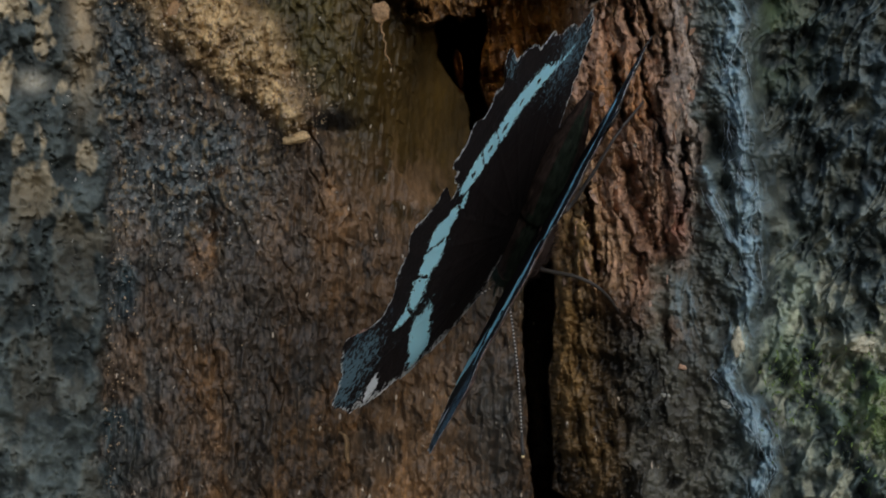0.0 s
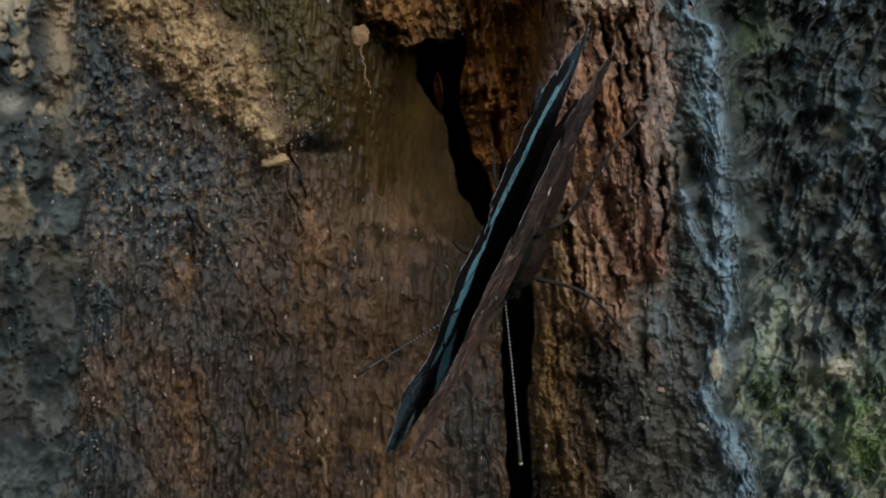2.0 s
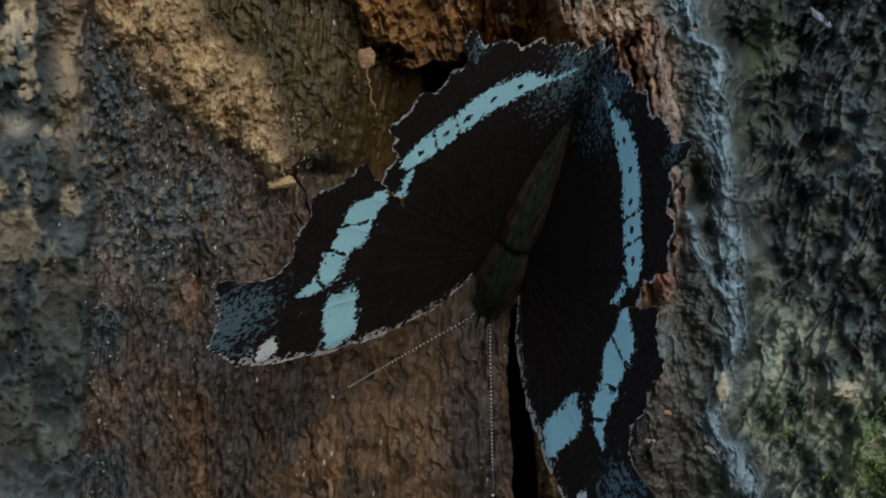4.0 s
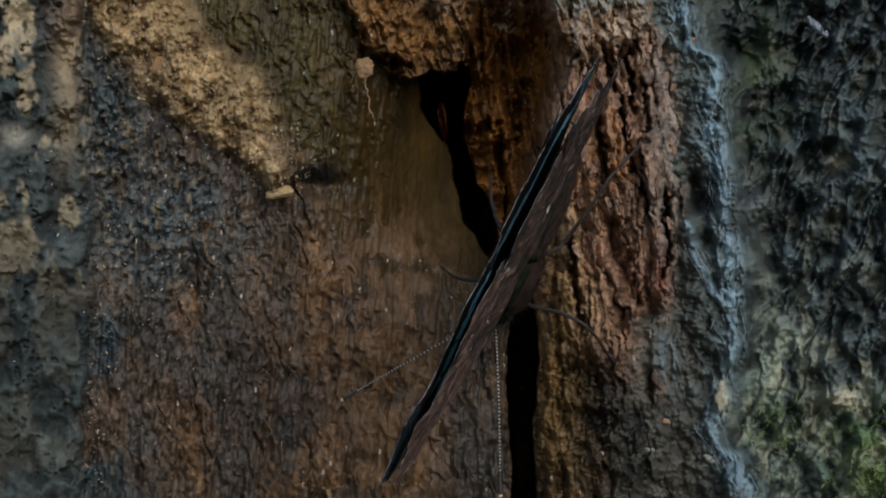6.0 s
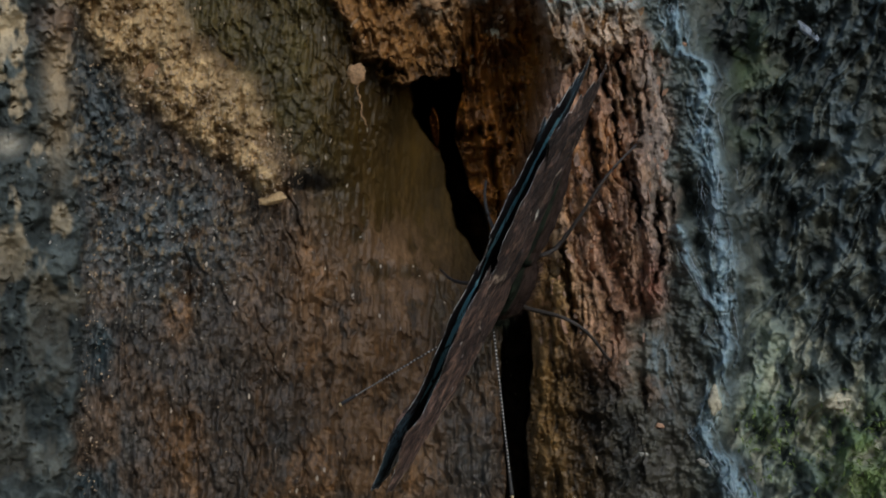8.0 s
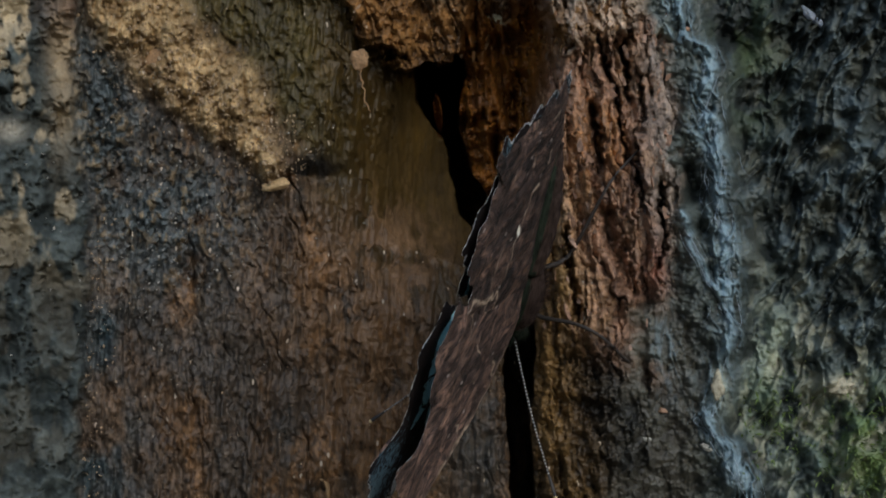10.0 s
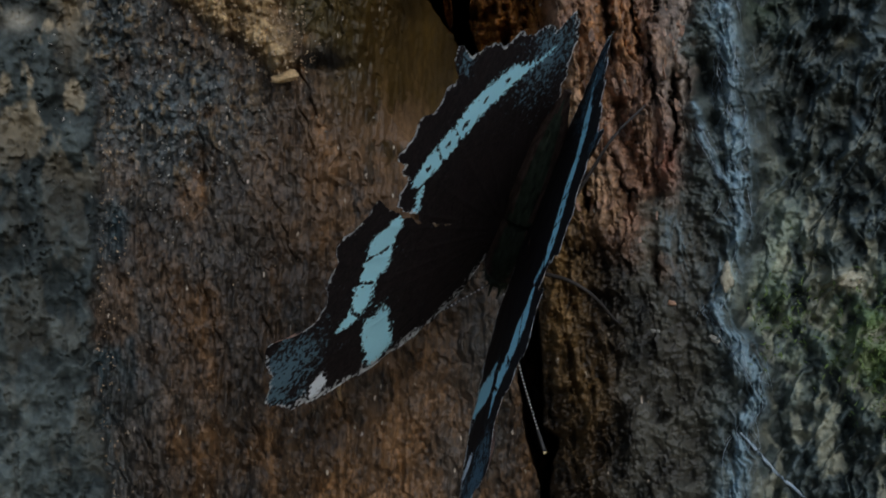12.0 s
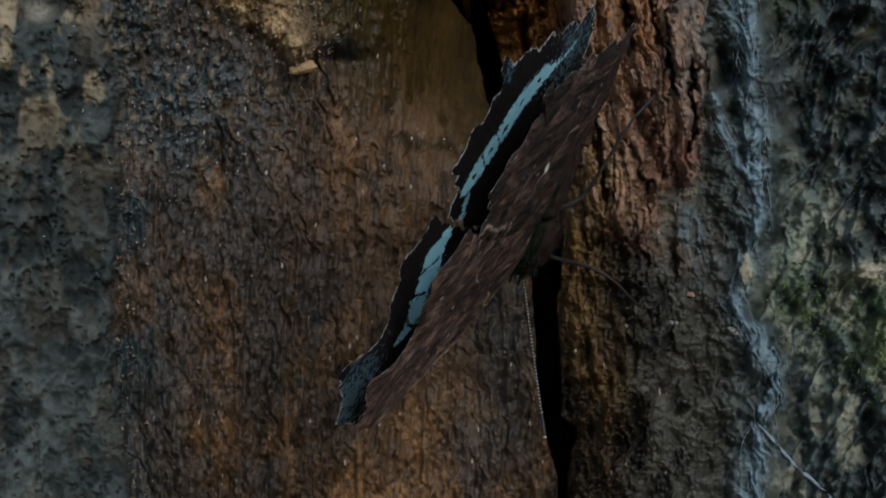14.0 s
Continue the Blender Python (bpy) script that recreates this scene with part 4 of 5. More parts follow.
def under_wing_material():
    m, n, l, b = nodes_of("bark_brown_wing_underside")
    co = n.new("ShaderNodeTexCoord")
    mp = n.new("ShaderNodeMapping")
    mp.inputs["Scale"].default_value = (0.45, 1.0, 1.0)
    l.new(co.outputs["Object"], mp.inputs["Vector"])
    fib = n.new("ShaderNodeTexNoise")
    fib.inputs["Scale"].default_value, fib.inputs["Detail"].default_value = 820, 10
    fib.inputs["Distortion"].default_value = 1.2
    fib.inputs["Roughness"].default_value = 0.72
    l.new(mp.outputs[0], fib.inputs["Vector"])
    blot = n.new("ShaderNodeTexNoise")
    blot.inputs["Scale"].default_value, blot.inputs["Detail"].default_value = 260, 6
    l.new(co.outputs["Object"], blot.inputs["Vector"])
    ramp = n.new("ShaderNodeValToRGB")
    e = ramp.color_ramp.elements
    e[0].position, e[0].color = 0.4, (0.012, 0.0075, 0.006, 1)
    e[1].position, e[1].color = 0.66, (0.23, 0.135, 0.095, 1)
    k = e.new(0.5)
    k.color = (0.065, 0.04, 0.032, 1)
    l.new(fib.outputs["Fac"], ramp.inputs[0])
    r = n.new("ShaderNodeMapRange")
    r.inputs["From Min"].default_value, r.inputs["From Max"].default_value = 0.35, 0.65
    r.inputs["To Min"].default_value, r.inputs["To Max"].default_value = 0.3, 1.7
    l.new(blot.outputs["Fac"], r.inputs["Value"])
    at = n.new("ShaderNodeAttribute")
    at.attribute_name = "shade"
    mu = n.new("ShaderNodeMath")
    mu.operation = "MULTIPLY"
    l.new(r.outputs[0], mu.inputs[0])
    l.new(at.outputs["Fac"], mu.inputs[1])
    vm = n.new("ShaderNodeVectorMath")
    vm.operation = "SCALE"
    l.new(ramp.outputs[0], vm.inputs[0])
    l.new(mu.outputs[0], vm.inputs["Scale"])
    ln = n.new("ShaderNodeAttribute")
    ln.attribute_name = "lines"
    lm = n.new("ShaderNodeMix")
    lm.data_type = "RGBA"
    l.new(vm.outputs[0], lm.inputs["A"])
    lm.inputs["B"].default_value = (0.58, 0.44, 0.32, 1)
    l.new(ln.outputs["Fac"], lm.inputs["Factor"])
    mk = n.new("ShaderNodeAttribute")
    mk.attribute_name = "mark"
    x = n.new("ShaderNodeMix")
    x.data_type = "RGBA"
    l.new(lm.outputs["Result"], x.inputs["A"])
    x.inputs["B"].default_value = (0.9, 0.86, 0.72, 1)
    l.new(mk.outputs["Fac"], x.inputs["Factor"])
    # scattered pale scales
    vor = n.new("ShaderNodeTexVoronoi")
    vor.inputs["Scale"].default_value = 1900
    l.new(mp.outputs[0], vor.inputs["Vector"])
    dot = n.new("ShaderNodeMapRange")
    dot.inputs["From Min"].default_value, dot.inputs["From Max"].default_value = 0.36, 0.2
    l.new(vor.outputs["Distance"], dot.inputs["Value"])
    sep = n.new("ShaderNodeSeparateColor")
    l.new(vor.outputs["Color"], sep.inputs[0])
    pick = n.new("ShaderNodeMath")
    pick.operation = "GREATER_THAN"
    pick.inputs[1].default_value = 0.965
    l.new(sep.outputs[0], pick.inputs[0])
    both = n.new("ShaderNodeMath")
    both.operation = "MULTIPLY"
    l.new(dot.outputs[0], both.inputs[0])
    l.new(pick.outputs[0], both.inputs[1])
    y = n.new("ShaderNodeMix")
    y.data_type = "RGBA"
    l.new(x.outputs["Result"], y.inputs["A"])
    y.inputs["B"].default_value = (0.4, 0.34, 0.3, 1)
    l.new(both.outputs[0], y.inputs["Factor"])
    l.new(y.outputs["Result"], b.inputs["Base Color"])
    b.inputs["Roughness"].default_value, b.inputs["Specular IOR Level"].default_value = 0.6, 0.3
    bp = n.new("ShaderNodeBump")
    bp.inputs["Distance"].default_value = 0.0006
    l.new(fib.outputs["Fac"], bp.inputs["Height"])
    l.new(bp.outputs[0], b.inputs["Normal"])
    return m


MAT_UPPER, MAT_UNDER = upper_wing_material(), under_wing_material()
MAT_BODY = plain_material("dark_greenish_hair", (0.017, 0.023, 0.016), 0.8, 3000, 0.6, 0.0002, 0.1, 0.25)
MAT_BELLY = plain_material("brown_belly_hair", (0.036, 0.024, 0.02), 0.8, 3000, 0.6, 0.0002, 0.1, 0.25)
MAT_LEG = plain_material("dark_brown_leg", (0.032, 0.027, 0.024), 0.55, 4000, 0.5, 0.00005)
MAT_ANT_DARK = plain_material("dark_antenna", (0.035, 0.033, 0.033), 0.5, 5000, 0.3, 0.00002)
MAT_ANT_PALE = plain_material("pale_antenna_ring", (0.45, 0.43, 0.4), 0.5, 5000, 0.2, 0.00002)
MAT_TIP = plain_material("ochre_antenna_tip", (0.75, 0.58, 0.32), 0.5, 5000, 0.2, 0.00002)


def build_wing(name, outline, centre, band, side, parent, seed, fore):
    """A wing as a thin closed leaf: upper and lower skin, rim, veins, slight camber and a ragged margin."""
    n, rings = 420, 74
    rim = closed_curve(outline, n)
    c = np.array(centre)
    out = rim - c
    ln = np.linalg.norm(out, axis=1, keepdims=True)
    t = np.arange(n)
    ragged = 0.55 * (fbm(t / 5.0, t * 0 + seed, 3, seed) - 0.5) + 0.16 * (fbm(t / 17.0, t * 0 + 4, 2, seed + 2) - 0.5)
    free = ss(3, 9, rim[:, 1]) if fore else ss(2, 8, -rim[:, 0])
    rim = rim + out / ln * (ragged * 2.4 * free)[:, None]
    k = (np.arange(1, rings + 1) / rings) ** 0.85
    pts = np.concatenate([c[None], (c + k[:, None, None] * (rim - c)[None]).reshape(-1, 2)])
    ringk = np.r_[0, np.repeat(k, n)]
    u, v = pts[:, 0], pts[:, 1]
    # veins fan out from the base
    vein = np.full(len(u), 9.0)
    base = np.array((0.5, 0.5))
    ends = ((9.6, 24), (5, 32.5), (0.2, 31), (-2.6, 28.2), (-6, 28), (-9, 25.5)) if fore else ((-8, 21.5), (-12.5, 22.5), (-16, 19.5), (-21, 18.5), (-21.2, 11), (-21.5, 5))
    for q in ends:
        vein = np.minimum(vein, to_line(pts, (base, q))[0])
    bow = 0.25 * np.sin(np.clip(v / 33, 0, 1) * math.pi) * (1 if fore else 0.8) + 0.25 * (fbm(u / 4, v / 4, 2, seed + 3) - 0.5)
    z = bow + 0.035 * np.exp(-(vein / 0.22) ** 2) - (0.12 if not fore else 0.0)
    thick = 0.07 * (1 - ringk ** 6) + 0.02
    # pattern of the upper side, in mm inside the band's edge
    d, along = to_line(pts, band)
    grain = 1.0 * (fbm(u * 1.3, v * 1.3, 3, seed + 5) - 0.5)
    if fore:
        half = np.interp(along, (0, 1.2, 2.6, 4.2, 6.3, 8.4, 9.6, 11.4), (0.7, 1.2, 1.9, 1.8, 1.25, 1.4, 1.0, 0.3))
        cut = np.min([np.abs(along - a) for a in (3.3, 6.4, 9.5)], axis=0)
        bandm = np.minimum(half - d, (cut - 0.16) * 2.2) + 0.6 * grain
        a = np.radians(-27)
        du, dv = u - 5.2, v - 19.7
        p, w = du * math.cos(a) + dv * math.sin(a), -du * math.sin(a) + dv * math.cos(a)
        spot = (1 - np.sqrt(np.sqrt((p / 3.7) ** 4 + (w / 1.75) ** 4))) * 1.8 + 0.7 * grain
        bandm = np.maximum(bandm, spot)
        white = 1.15 - np.hypot((u - 7.5) * 0.85, (v - 26.9) * 1.1) + 0.4 * grain
        white = np.maximum(white, -3)
        dust = 0.42 - 0.42 * np.minimum(np.hypot(u - 3.5, v - 31.8) / 2.6, 3) + 1.0 * grain
        fr = to_line(pts, ((3.7, 3.2), (5.8, 5.5), (8.2, 11.1), (9.0, 17), (9.4, 20.6), (9.2, 25.5), (8.6, 28.7)))[0]
        fringe = 0.10 - fr * 0.35 + 0.5 * grain
        fringe = np.maximum(fringe, np.where(v > 21, (ringk - 0.99) * 14 - 0.1 + 0.6 * grain, -3))
    else:
        half = np.interp(along, (0, 2.0, 2.6, 3.6, 6, 10, 14, 17, 20), (0.35, 0.4, 0.3, 1.1, 1.35, 1.4, 1.35, 1.1, 0.6))
        cut = np.min([np.abs(along - q) for q in (2.6, 6.2, 8.4)], axis=0)
        dots = np.min([np.hypot(along - q, d * 1.2) for q in (4.6, 7.3, 9.5, 12.4, 15.4)], axis=0)
        bandm = np.minimum(np.minimum(half - d, (cut - 0.12) * 2.2), (dots - 0.32) * 2.0) + 0.35 * grain - 0.5 * ss(15, 20, along)
        white = np.full(len(u), -3.0)
        dust = 0.15 - 0.35 * np.minimum(np.hypot(u + 19.5, v - 5) / 3.5, 3) + 0.7 * grain
        dust = np.maximum(dust, 0.3 - np.hypot(u + 21, v - 19) / 2.2 + 0.8 * grain)
        fringe = np.where(u < -7, (ringk - 0.985) * 12 - 0.08 + 0.7 * grain, -3)
    # the lower side: dark inner blotch, paler outer third
    far = np.hypot(u + 3, v)
    shade = 0.7 + 0.35 * ss(14, 24, far) + 0.5 * (fbm(u / 2.5, v / 6, 3, seed + 7) - 0.5)
    if fore:
        shade = shade + 0.9 * np.exp(-(to_line(pts, ((5.8, 5.5), (8.2, 11.1), (9.0, 17), (9.4, 20.6)))[0] / 0.5) ** 2)
        shade = shade * 1.5
        mark = np.zeros(len(u))
    else:
        md = to_line(pts, ((-10.2, 11.5), (-10.8, 11.3), (-11.4, 11.2)))[0]
        mark = ss(0.5, 0.25, md)
        apex = to_line(pts, ((-8.4, 21.6), (-6.4, 18.2), (-5.4, 15.0)))[0]
    wave = far + 0.9 * (fbm(u / 1.2, v / 1.2, 3, seed + 9) - 0.5) * 2
    lines = np.max([np.exp(-((wave - q) / 0.13) ** 2) for q in (13.5, 17.2, 21.5)], axis=0) * ss(0.45, 0.6, fbm(u / 2, v / 2, 2, seed + 4)) * 0.8
    if not fore:
        lines = np.maximum(lines, np.exp(-((apex - 0.9 + 0.8 * (fbm(u / 0.7, v / 0.7, 2, 4) - 0.5)) / 0.16) ** 2))
    if fore:
        speckle = np.exp(-((fr - 0.5) / 0.75) ** 2) * (0.2 + 0.8 * ss(0.38, 0.6, fbm(u / 0.6, v / 0.9, 2, seed + 8))) * ss(4, 9, v)
        speckle = np.maximum(speckle, 0.9 * np.exp(-((u - 8.4) / 0.6) ** 2 - ((v - 17.6) / 1.0) ** 2) * ss(0.3, 0.5, fbm(u / 0.5, v / 0.5, 2, seed)))
        lines = np.maximum(lines, speckle)
    m = len(u)
    top = np.c_[side * v, u, z + thick * 0.5] * MM
    low = np.c_[side * v, u, z - thick * 0.5 - 0.5 * fbm(u / 0.9, v / 3.5, 3, seed + 1) * (1 - ringk ** 8) * ss(1.0, 6.0, v)] * MM
    idx = 1 + np.arange(rings * n).reshape(rings, n)
    nxt = np.roll(idx, -1, axis=1)
    quads = np.stack([idx[:-1], idx[1:], nxt[1:], nxt[:-1]], -1).reshape(-1, 4)
    cap = np.stack([np.zeros(n, int), idx[0], nxt[0]], -1)
    area = 0.5 * np.sum(rim[:, 0] * np.roll(rim[:, 1], -1) - np.roll(rim[:, 0], -1) * rim[:, 1])
    flip = (area * -side) < 0
    up = quads[:, ::-1] if flip else quads
    rimq = np.stack([idx[-1], idx[-1] + m, nxt[-1] + m, nxt[-1]], -1)
    tips = cap[:, ::-1] if flip else cap
    verts = np.r_[top, low]
    me = bpy.data.meshes.new(name)
    faces = [tuple(f) for f in up.tolist()] + [tuple(f) for f in tips.tolist()]
    nup = len(faces)
    faces += [tuple(a + m for a in f[::-1]) for f in faces[:nup]]
    faces += [tuple(f) for f in (rimq[:, ::-1] if not flip else rimq).tolist()]
    me.from_pydata(verts.tolist(), [], faces)
    me.polygons.foreach_set("use_smooth", [True] * len(faces))
    mats = np.zeros(len(faces), np.int32)
    mats[nup:2 * nup] = 1
    me.materials.append(MAT_UPPER)
    me.materials.append(MAT_UNDER)
    me.polygons.foreach_set("material_index", mats)
    for nm, val in (("band", bandm), ("white", white), ("dust", dust), ("fringe", fringe), ("shade", shade), ("mark", mark), ("lines", lines)):
        a = me.attributes.new(nm, "FLOAT", "POINT")
        a.data.foreach_set("value", np.r_[val, val].astype(np.float32))
    me.update()
    ob = new(name, me)
    ob.parent = parent
    return tagged(ob, "black upper side with pale blue band, bark-brown underside")


def tube(bm, pts, radii, seg=8):
    rings = []
    pts = [Vector(p) for p in pts]
    for i, p in enumerate(pts):
        d = (pts[min(i + 1, len(pts) - 1)] - pts[max(i - 1, 0)]).normalized()
        a = d.orthogonal().normalized()
        b = d.cross(a)
        rings.append([bm.verts.new(p + (a * math.cos(2 * math.pi * j / seg) + b * math.sin(2 * math.pi * j / seg)) * radii[i]) for j in range(seg)])
    for r, s in zip(rings[:-1], rings[1:]):
        for j in range(seg):
            bm.faces.new((r[j], r[(j + 1) % seg], s[(j + 1) % seg], s[j]))
    bm.faces.new(rings[0][::-1])
    bm.faces.new(rings[-1])
    return bm


def bend(pts, n):
    """A smooth open line through a few points."""
    p = [Vector(q) for q in pts]
    p = [p[0] * 2 - p[1]] + p + [p[-1] * 2 - p[-2]]
    out = []
    for i in range(1, len(p) - 2):
        for k in range(n):
            t = k / n
            a, b, c, d = p[i - 1], p[i], p[i + 1], p[i + 2]
            out.append(0.5 * (2 * b + (c - a) * t + (2 * a - 5 * b + 4 * c - d) * t ** 2 + (3 * b - a - 3 * c + d) * t ** 3))
    return out + [p[-2]]


def lump(rx, ry, rz, at, rough, seed, sub=4):
    bm = bmesh.new()
    bmesh.ops.create_icosphere(bm, subdivisions=sub, radius=1)
    for v in bm.verts:
        k = 1 + rough * noise.fractal(v.co * 2.2 + Vector((seed, 0, 0)), 1.0, 2.0, 4)
        v.co = Vector((v.co.x * rx * k + at[0], v.co.y * ry * k + at[1], v.co.z * rz * k + at[2]))
    return bm


def hairs(bm, count, centre, radii, length, rng, lean):
    """Fine scales and hairs standing on a body part."""
    for _ in range(count):
        d = Vector((rng.gauss(0, 1), rng.gauss(0, 1), rng.gauss(0, 1))).normalized()
        p = Vector((centre[0] + d.x * radii[0], centre[1] + d.y * radii[1], centre[2] + d.z * radii[2]))
        q = p + (d * 0.45 + Vector(lean) + Vector((rng.gauss(0, .2), rng.gauss(0, .2), rng.gauss(0, .2)))) * length * rng.uniform(0.6, 1.2)
        s = d.orthogonal().normalized() * 0.035 * MM
        bm.faces.new([bm.verts.new(x) for x in (p - s, p + s, q)])


def build_antenna(name, start, mid, tip, parent):
    """A ringed dark antenna with a club; its origin is at its foot, so that it can swing."""
    s = Vector(start) * MM
    line_pts = bend([Vector((0, 0, 0)), Vector(mid) * MM - s, Vector(tip) * MM - s], 24)
    bm = bmesh.new()
    rad = [(0.085 if i < 40 else 0.085 + 0.11 * math.sin(min(1, (i - 40) / 7) * 1.6)) * MM for i in range(len(line_pts))]
    tube(bm, line_pts, rad)
    ob = part(name, bm, MAT_ANT_DARK, parent, "dark antenna with pale rings")
    ob.location = s
    for i in range(3, 42):
        d = (line_pts[i + 1] - line_pts[i])
        bm = bmesh.new()
        tube(bm, [line_pts[i], line_pts[i] + d * 0.36], [rad[i] * 1.07] * 2)
        part("ring", bm, MAT_ANT_PALE, ob)
    bm = lump(0.2 * MM, 0.2 * MM, 0.2 * MM, line_pts[-1], 0.05, 3, 2)
    part("club_tip", bm, MAT_TIP, ob, "ochre club tip")
    return ob


def brown_sides(ob, axis_z):
    """Brown hair on the flanks and belly of a body part; its back keeps its own colour."""
    ob.data.materials.append(MAT_BELLY)
    for f in ob.data.polygons:
        f.material_index = 1 if f.center.z - axis_z < 1.7 * abs(f.center.x) else 0


def build_butterfly():
    root = tagged(new("butterfly"), "black butterfly with pale blue wing bands clinging head-down to rotten wood", "butterfly")
    wings = {}
    for side, tag in ((1, "l"), (-1, "r")):
        wings["fore" + tag] = build_wing("forewing", FORE, (3, 17), BAND_F, side, root, 3, True)
        wings["hind" + tag] = build_wing("hindwing", HIND, (-12, 12), BAND_H, side, root, 6, False)
    rng = random.Random(5)
    bm = lump(2.6 * MM, 4.5 * MM, 2.3 * MM, (0, 1.8 * MM, 2.0 * MM), 0.08, 1)
    hairs(bm, 2600, (0, 1.8 * MM, 2.0 * MM), (2.55 * MM, 4.4 * MM, 2.25 * MM), 1.3 * MM, rng, (0, -0.6, 0))
    brown_sides(part("thorax", bm, MAT_BODY, root, "hairy greenish-black thorax"), 2.0 * MM)
    bm = lump(1.7 * MM, 1.4 * MM, 1.5 * MM, (0, 6.6 * MM, 0.3 * MM), 0.08, 2)
    hairs(bm, 500, (0, 6.6 * MM, 0.3 * MM), (1.65 * MM, 1.4 * MM, 1.45 * MM), 1.0 * MM, rng, (0, 0.4, 0))
    head = part("head", bm, MAT_BODY, root)
    for s in (-1, 1):
        part("eye", lump(0.6 * MM, 0.75 * MM, 0.75 * MM, (s * 1.15 * MM, 7.2 * MM, -0.5 * MM), 0.0, 4, 3), MAT_LEG, head)
        bm = bmesh.new()
        tube(bm, bend([(s * 0.4 * MM, 7.6 * MM, -0.8 * MM), (s * 0.5 * MM, 8.8 * MM, -0.4 * MM), (s * 0.45 * MM, 9.8 * MM, 0.1 * MM)], 5), [0.28 * MM - 0.018 * MM * i for i in range(11)])
        part("palp", bm, MAT_BODY, head)
    bm = bmesh.new()
    pts, rad = [], []
    for i in range(40):
        t = i / 39
        pts.append((0, (-1.5 - 14.0 * t) * MM, (2.6 - 0.9 * t) * MM))
        rad.append((2.05 * math.sin(math.pi * min(0.93, 0.3 + 0.66 * t)) + 0.05 * math.sin(t * 44)) * MM)
    tube(bm, pts, rad, 20)
    hairs(bm, 1200, (0, -6 * MM, 2.3 * MM), (1.65 * MM, 7 * MM, 1.65 * MM), 0.8 * MM, rng, (0, -0.7, 0))
    brown_sides(part("abdomen", bm, MAT_BODY, root, "dark ringed abdomen"), 2.2 * MM)
    legs = (((-1.6, -0.5, -0.4), (-3.6, -1.0, -3.2), (-4.6, -4.6, -4.0), (-5.7, -9.6, -5.8), (-7.6, -12.6, -9.4)),
            ((-1.4, 3.8, -0.4), (-2.6, 4.7, 0.4), (-6.5, 3.6, 1.6), (-9.5, 4.1, 1.8), (-12.8, 6.8, 0.4), (-13.6, 7.6, -1.0)),
            ((1.6, -0.5, -0.4), (3.6, -2.2, -0.8), (5.0, -3.6, -2.5), (5.6, -4.6, -5.0)),
            ((1.4, 3.8, -0.4), (3, 5.2, -1.2), (5.0, 6.4, -2.5), (6.6, 7.4, -5.5)))
    for pts in legs:
        p = bend([Vector(q) * MM for q in pts], 8)
        bm = bmesh.new()
        tube(bm, p, [(0.27 - 0.15 * i / len(p)) * MM for i in range(len(p))])
        for i in range(2, len(p) - 1, 1):
            d = Vector((rng.gauss(0, 1), rng.gauss(0, 1), rng.gauss(0, 1))).normalized() * 0.45 * MM
            s = d.orthogonal().normalized() * 0.03 * MM
            bm.faces.new([bm.verts.new(x) for x in (p[i] - s, p[i] + s, p[i] + d)])
        part("leg", bm, MAT_LEG, root, "thin dark bristly leg")
    ant = build_antenna("antenna", (-0.4, 8.0, -0.2), (-4.0, 12.8, 7.4), (-7.6, 18.8, 12.4), root)
    build_antenna("antenna", (0.4, 8.0, -0.2), (7.0, 13.6, 6.2), (11.2, 18.0, 9.2), root)
    return root, wings, ant


butterfly, wings, antenna = build_butterfly()


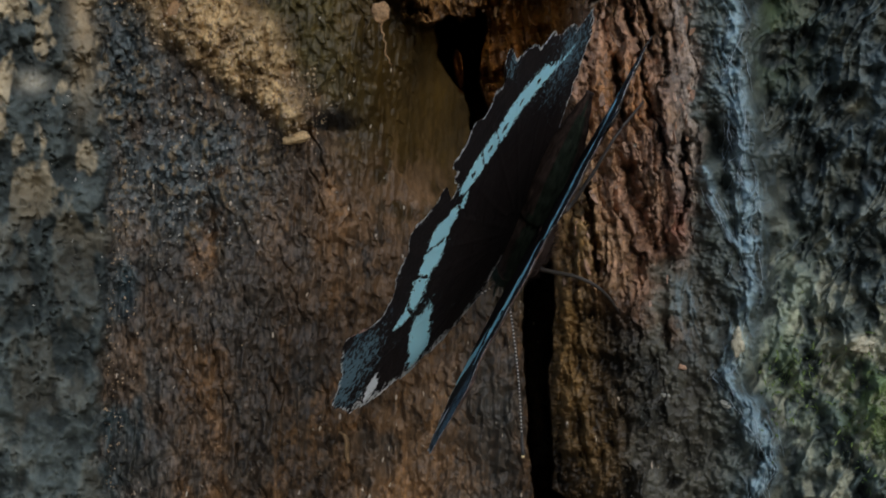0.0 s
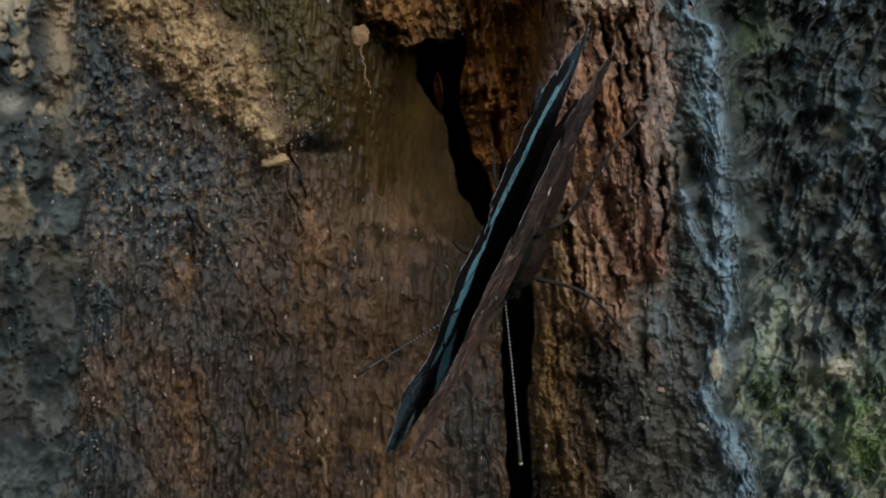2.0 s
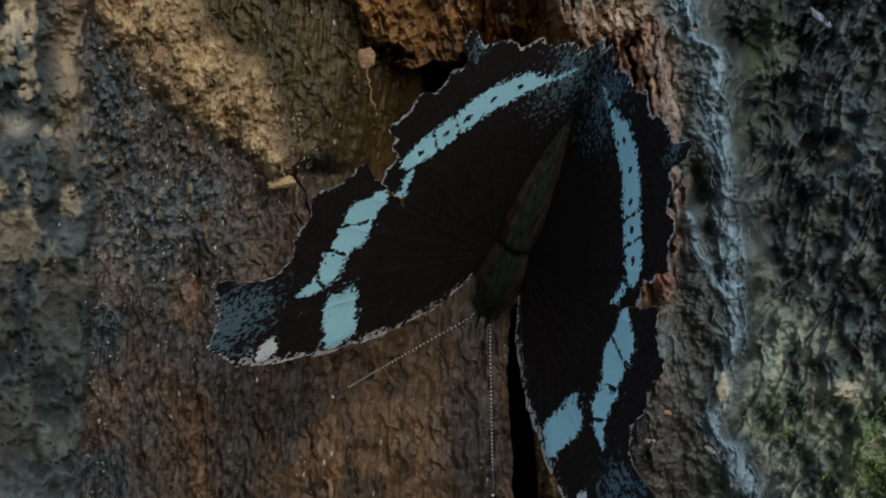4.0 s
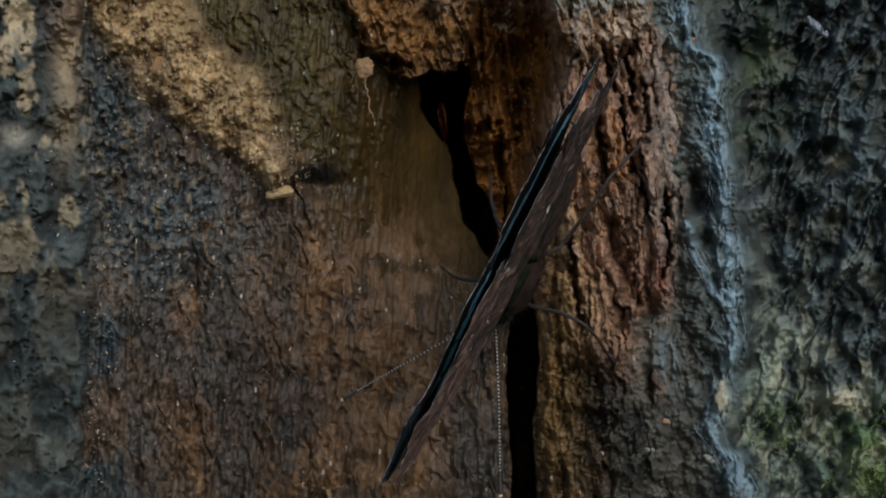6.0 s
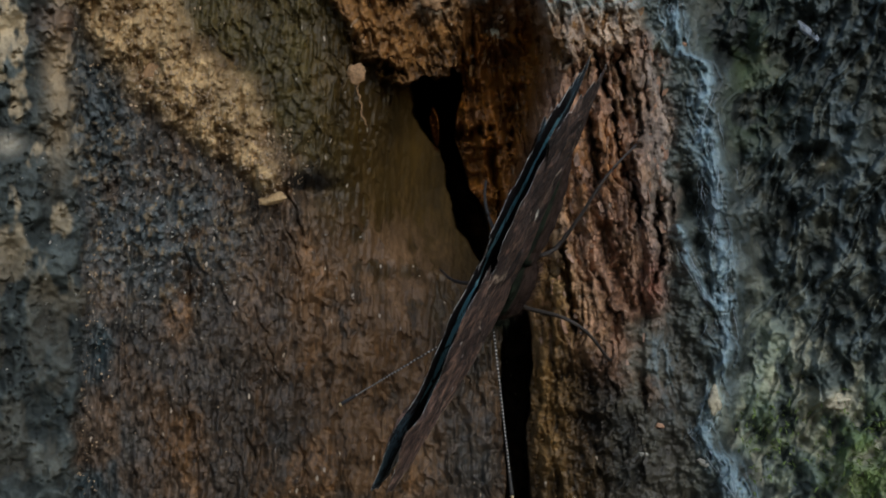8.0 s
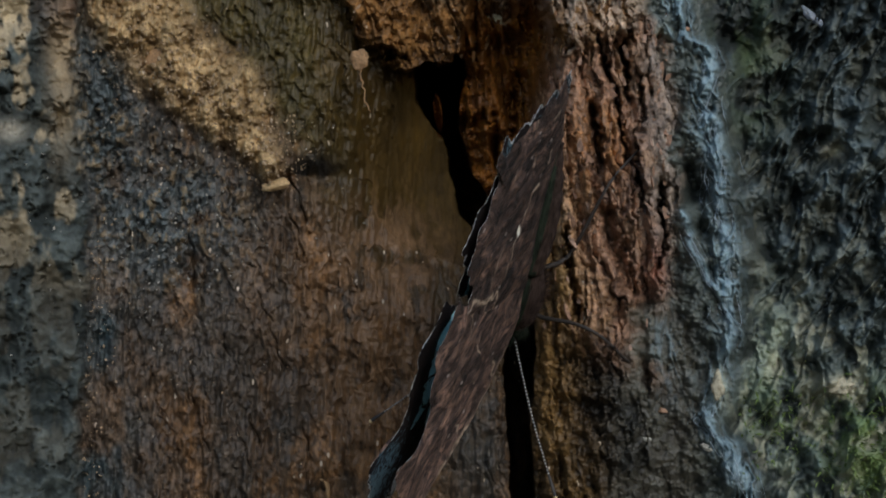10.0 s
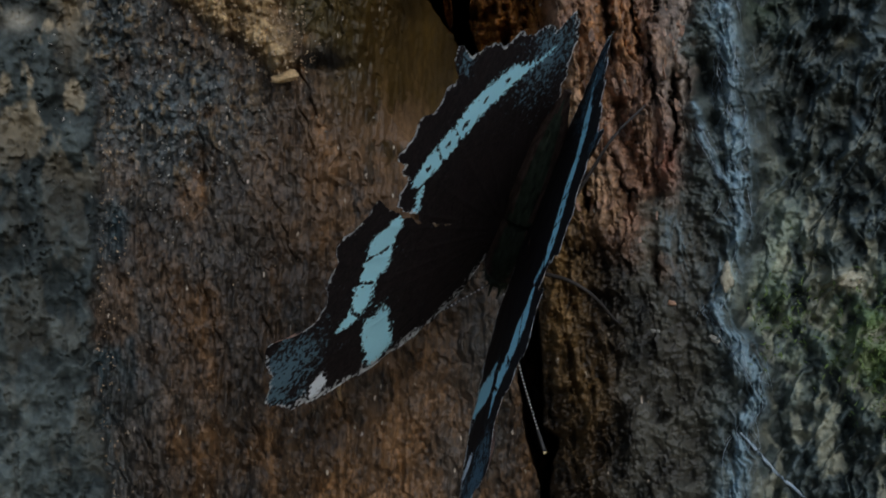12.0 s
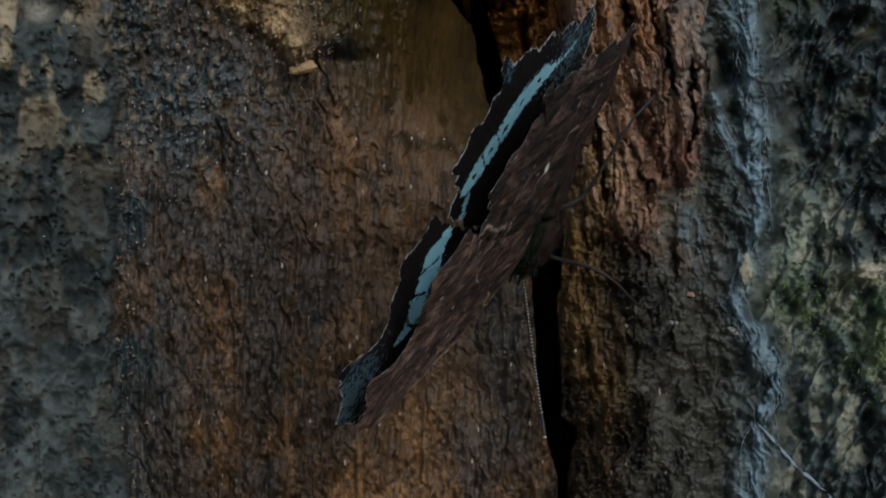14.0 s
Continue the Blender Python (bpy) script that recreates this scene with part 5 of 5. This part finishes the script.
# ---- motion ----
def motions():
    # the body, and for each wing: lift, sweep of the pair, tilt, slip of the forewing
    body = [
        (0.0, pose(0.00890, 0.11133, 1.20287, -121.2, -18.4, -174.2)),
        (0.2, pose(0.00925, 0.11167, 1.20287, -122.0, -18.8, -175.5)),
        (0.5, pose(0.00939, 0.11181, 1.20288, -122.3, -19.0, -176.0)),
        (1.5, pose(0.00986, 0.11097, 1.20338, -117.4, -20.0, -179.4)),
        (2.0, pose(0.01056, 0.11153, 1.20437, -120.5, -20.1, -181.3)),
        (2.5, pose(0.00881, 0.11219, 1.20466, -118.7, -20.4, -179.0)),
        (2.7, pose(0.00896, 0.11118, 1.20453, -118.9, -22.1, -179.8)),
        (3.0, pose(0.00851, 0.11050, 1.20458, -117.8, -21.7, -180.9)),
        (3.5, pose(0.00842, 0.10843, 1.20477, -117.0, -21.3, -181.4)),
        (3.7, pose(0.00842, 0.10843, 1.20477, -117.0, -21.3, -181.4)),
        (4.3, pose(0.00842, 0.10843, 1.20477, -117.0, -21.3, -181.4)),
        (5.0, pose(0.00903, 0.10960, 1.20491, -117.5, -21.8, -179.9)),
        (5.5, pose(0.00953, 0.11055, 1.20502, -117.9, -22.1, -178.6)),
        (5.8, pose(0.00953, 0.11055, 1.20502, -117.9, -22.1, -178.6)),
        (6.5, pose(0.00953, 0.11055, 1.20502, -117.9, -22.1, -178.6)),
        (7.0, pose(0.00973, 0.11047, 1.20581, -121.8, -22.1, -178.4)),
        (7.2, pose(0.00973, 0.11047, 1.20581, -121.8, -22.1, -178.4)),
        (8.2, pose(0.00976, 0.11070, 1.20495, -119.5, -21.1, -180.4)),
        (9.3, pose(0.00979, 0.11093, 1.20408, -117.1, -20.0, -182.5)),
        (9.5, pose(0.00979, 0.11093, 1.20408, -117.1, -20.0, -182.5)),
        (10.0, pose(0.01078, 0.11417, 1.20253, -119.1, -17.3, -187.9)),
        (10.5, pose(0.00910, 0.11054, 1.20000, -113.4, -15.8, -184.9)),
        (11.0, pose(0.00897, 0.11156, 1.19829, -118.6, -14.0, -186.8)),
        (11.3, pose(0.00915, 0.11139, 1.19717, -117.8, -13.4, -187.5)),
        (11.5, pose(0.00928, 0.11127, 1.19643, -117.2, -13.0, -188.0)),
        (11.7, pose(0.00953, 0.11134, 1.19711, -117.0, -18.7, -184.4)),
        (12.0, pose(0.00883, 0.11082, 1.19638, -117.7, -21.2, -186.2)),
        (12.2, pose(0.00883, 0.11082, 1.19668, -117.7, -21.2, -186.2)),
        (12.5, pose(0.00957, 0.11138, 1.19631, -118.8, -20.2, -186.3)),
        (12.7, pose(0.00982, 0.11224, 1.19700, -120.5, -20.6, -182.4)),
        (13.2, pose(0.00944, 0.11099, 1.19647, -117.7, -20.6, -183.9)),
        (14.0, pose(0.00915, 0.11262, 1.19660, -120.8, -19.4, -184.0)),
    ]
    walk(butterfly, body)
    left = (
        (0.0, 66.1, 0.4, 2.7, 1.9), (0.2, 72.0, 0.9, 1.0, 1.7), (0.5, 75.0, 1.1, 0.3, 1.6), (1.5, 80.5, -1.8, 0.7, 3.0), (2.0, 81.5, 0.9, 1.2, 1.8), (2.5, 79.6, 0.7, 1.5, 0.4),
        (2.7, 77.2, 0.4, 2.8, 0.2), (3.0, 69.7, 1.9, -0.8, -1.0), (3.5, 55.7, 3.8, -5.7, -1.2), (3.7, 55.7, 3.8, -5.7, -1.2), (4.3, 55.7, 3.8, -5.7, -1.2),
        (5.0, 69.8, 0.5, -2.6, 0.1), (5.5, 81.3, -2.3, -0.0, 1.1), (5.8, 81.3, -2.3, -0.0, 1.1), (6.5, 81.3, -2.3, -0.0, 1.1), (7.0, 80.9, 0.5, -0.1, 1.3),
        (7.2, 80.9, 0.5, -0.1, 1.3), (8.2, 81.4, 0.0, -0.2, 0.2), (9.3, 82.0, -0.4, -0.3, -1.0), (9.5, 82.0, -0.4, -0.3, -1.0), (10.0, 82.0, 0.8, -1.6, -3.1),
        (10.5, 80.5, -0.5, -1.4, -1.5), (11.0, 81.7, 1.3, -1.1, -1.7), (11.3, 80.2, 1.8, -0.6, -1.4), (11.5, 77.3, 2.2, -0.2, -1.1), (11.7, 72.5, 0.2, 1.8, -1.7),
        (12.0, 68.3, 1.4, -0.4, -2.1), (12.2, 67.0, 1.4, -0.4, -2.1), (12.5, 77.3, 2.4, 0.1, -1.7), (12.7, 76.8, 1.1, 0.5, -1.9), (13.2, 78.2, 1.0, -1.3, -1.0),
        (14.0, 73.7, 3.2, 0.8, -2.3),
    )
    right = (
        (0.0, 101.5, -1.0, 5.2, 3.6), (0.2, 108.0, -0.9, 2.7, 4.2), (0.5, 105.8, -0.8, 1.6, 4.5), (1.5, 101.2, -1.7, 1.7, 3.2), (2.0, 98.0, -1.2, 1.4, 4.1),
        (2.5, 94.9, -0.5, 5.7, 1.8), (2.7, 91.7, -0.4, 4.7, 1.0), (3.0, 81.8, -1.1, 3.8, 0.5), (3.5, 66.2, -0.2, -3.1, -0.1), (3.7, 66.2, -0.2, -3.1, -0.1),
        (4.3, 66.2, -0.2, -3.1, -0.1), (5.0, 84.9, -1.3, -1.2, 0.8), (5.5, 100.2, -2.2, 0.4, 1.6), (5.8, 100.2, -2.2, 0.4, 1.6), (6.5, 100.2, -2.2, 0.4, 1.6),
        (7.0, 100.2, -0.0, 0.1, 2.1), (7.2, 100.2, -0.0, 0.1, 2.1), (8.2, 99.9, -1.1, -0.7, 1.6), (9.3, 99.6, -2.1, -1.5, 1.2), (9.5, 99.6, -2.1, -1.5, 1.2),
        (10.0, 97.3, -2.2, -3.4, 0.4), (10.5, 100.1, -0.9, -1.7, -0.5), (11.0, 97.6, 0.9, -2.2, -0.7), (11.3, 96.5, 1.5, -0.1, -1.1), (11.5, 95.7, 1.9, 1.3, -1.3),
        (11.7, 94.1, 0.5, 4.0, -2.5), (12.0, 83.1, -2.2, 1.4, -0.6), (12.2, 81.5, -2.2, 1.4, -0.6), (12.5, 95.5, 0.7, 6.0, -0.8), (12.7, 102.3, -0.3, 1.5, -0.3),
        (13.2, 103.2, 1.4, 2.2, -0.9), (14.0, 105.4, 1.9, 4.2, -0.8),
    )
    for tag, side, rows in (("l", 1, left), ("r", -1, right)):
        for kind in ("hind", "fore"):
            poses = []
            for t, lift, sweep, tilt, slip in rows:
                turn = sweep + (slip if kind == "fore" else 0.0)
                poses.append((t, pose(side * 0.0009, 0, 0.0012, 0, -side * lift, 0) @ pose(0, 0, 0, tilt, 0, 0) @ pose(0, 0, 0, 0, 0, -side * turn)))
            walk(wings[kind + tag], poses)
    foot = antenna.location.copy()
    swing = ((0.0, 5, -7), (1.0, 3, -5), (2.5, 4, 0), (3.5, -7, -3), (4.4, -7, -3), (5.8, -1, -4), (7.2, -1, -3), (9.3, -2, 11), (10.4, -2, 10), (11.5, 0, 6), (12.0, -4, 16), (13.0, 5, 4), (14.0, 8, 2))
    walk(antenna, [(t, pose(*foot, rx, 0, rz)) for t, rx, rz in swing])


motions()
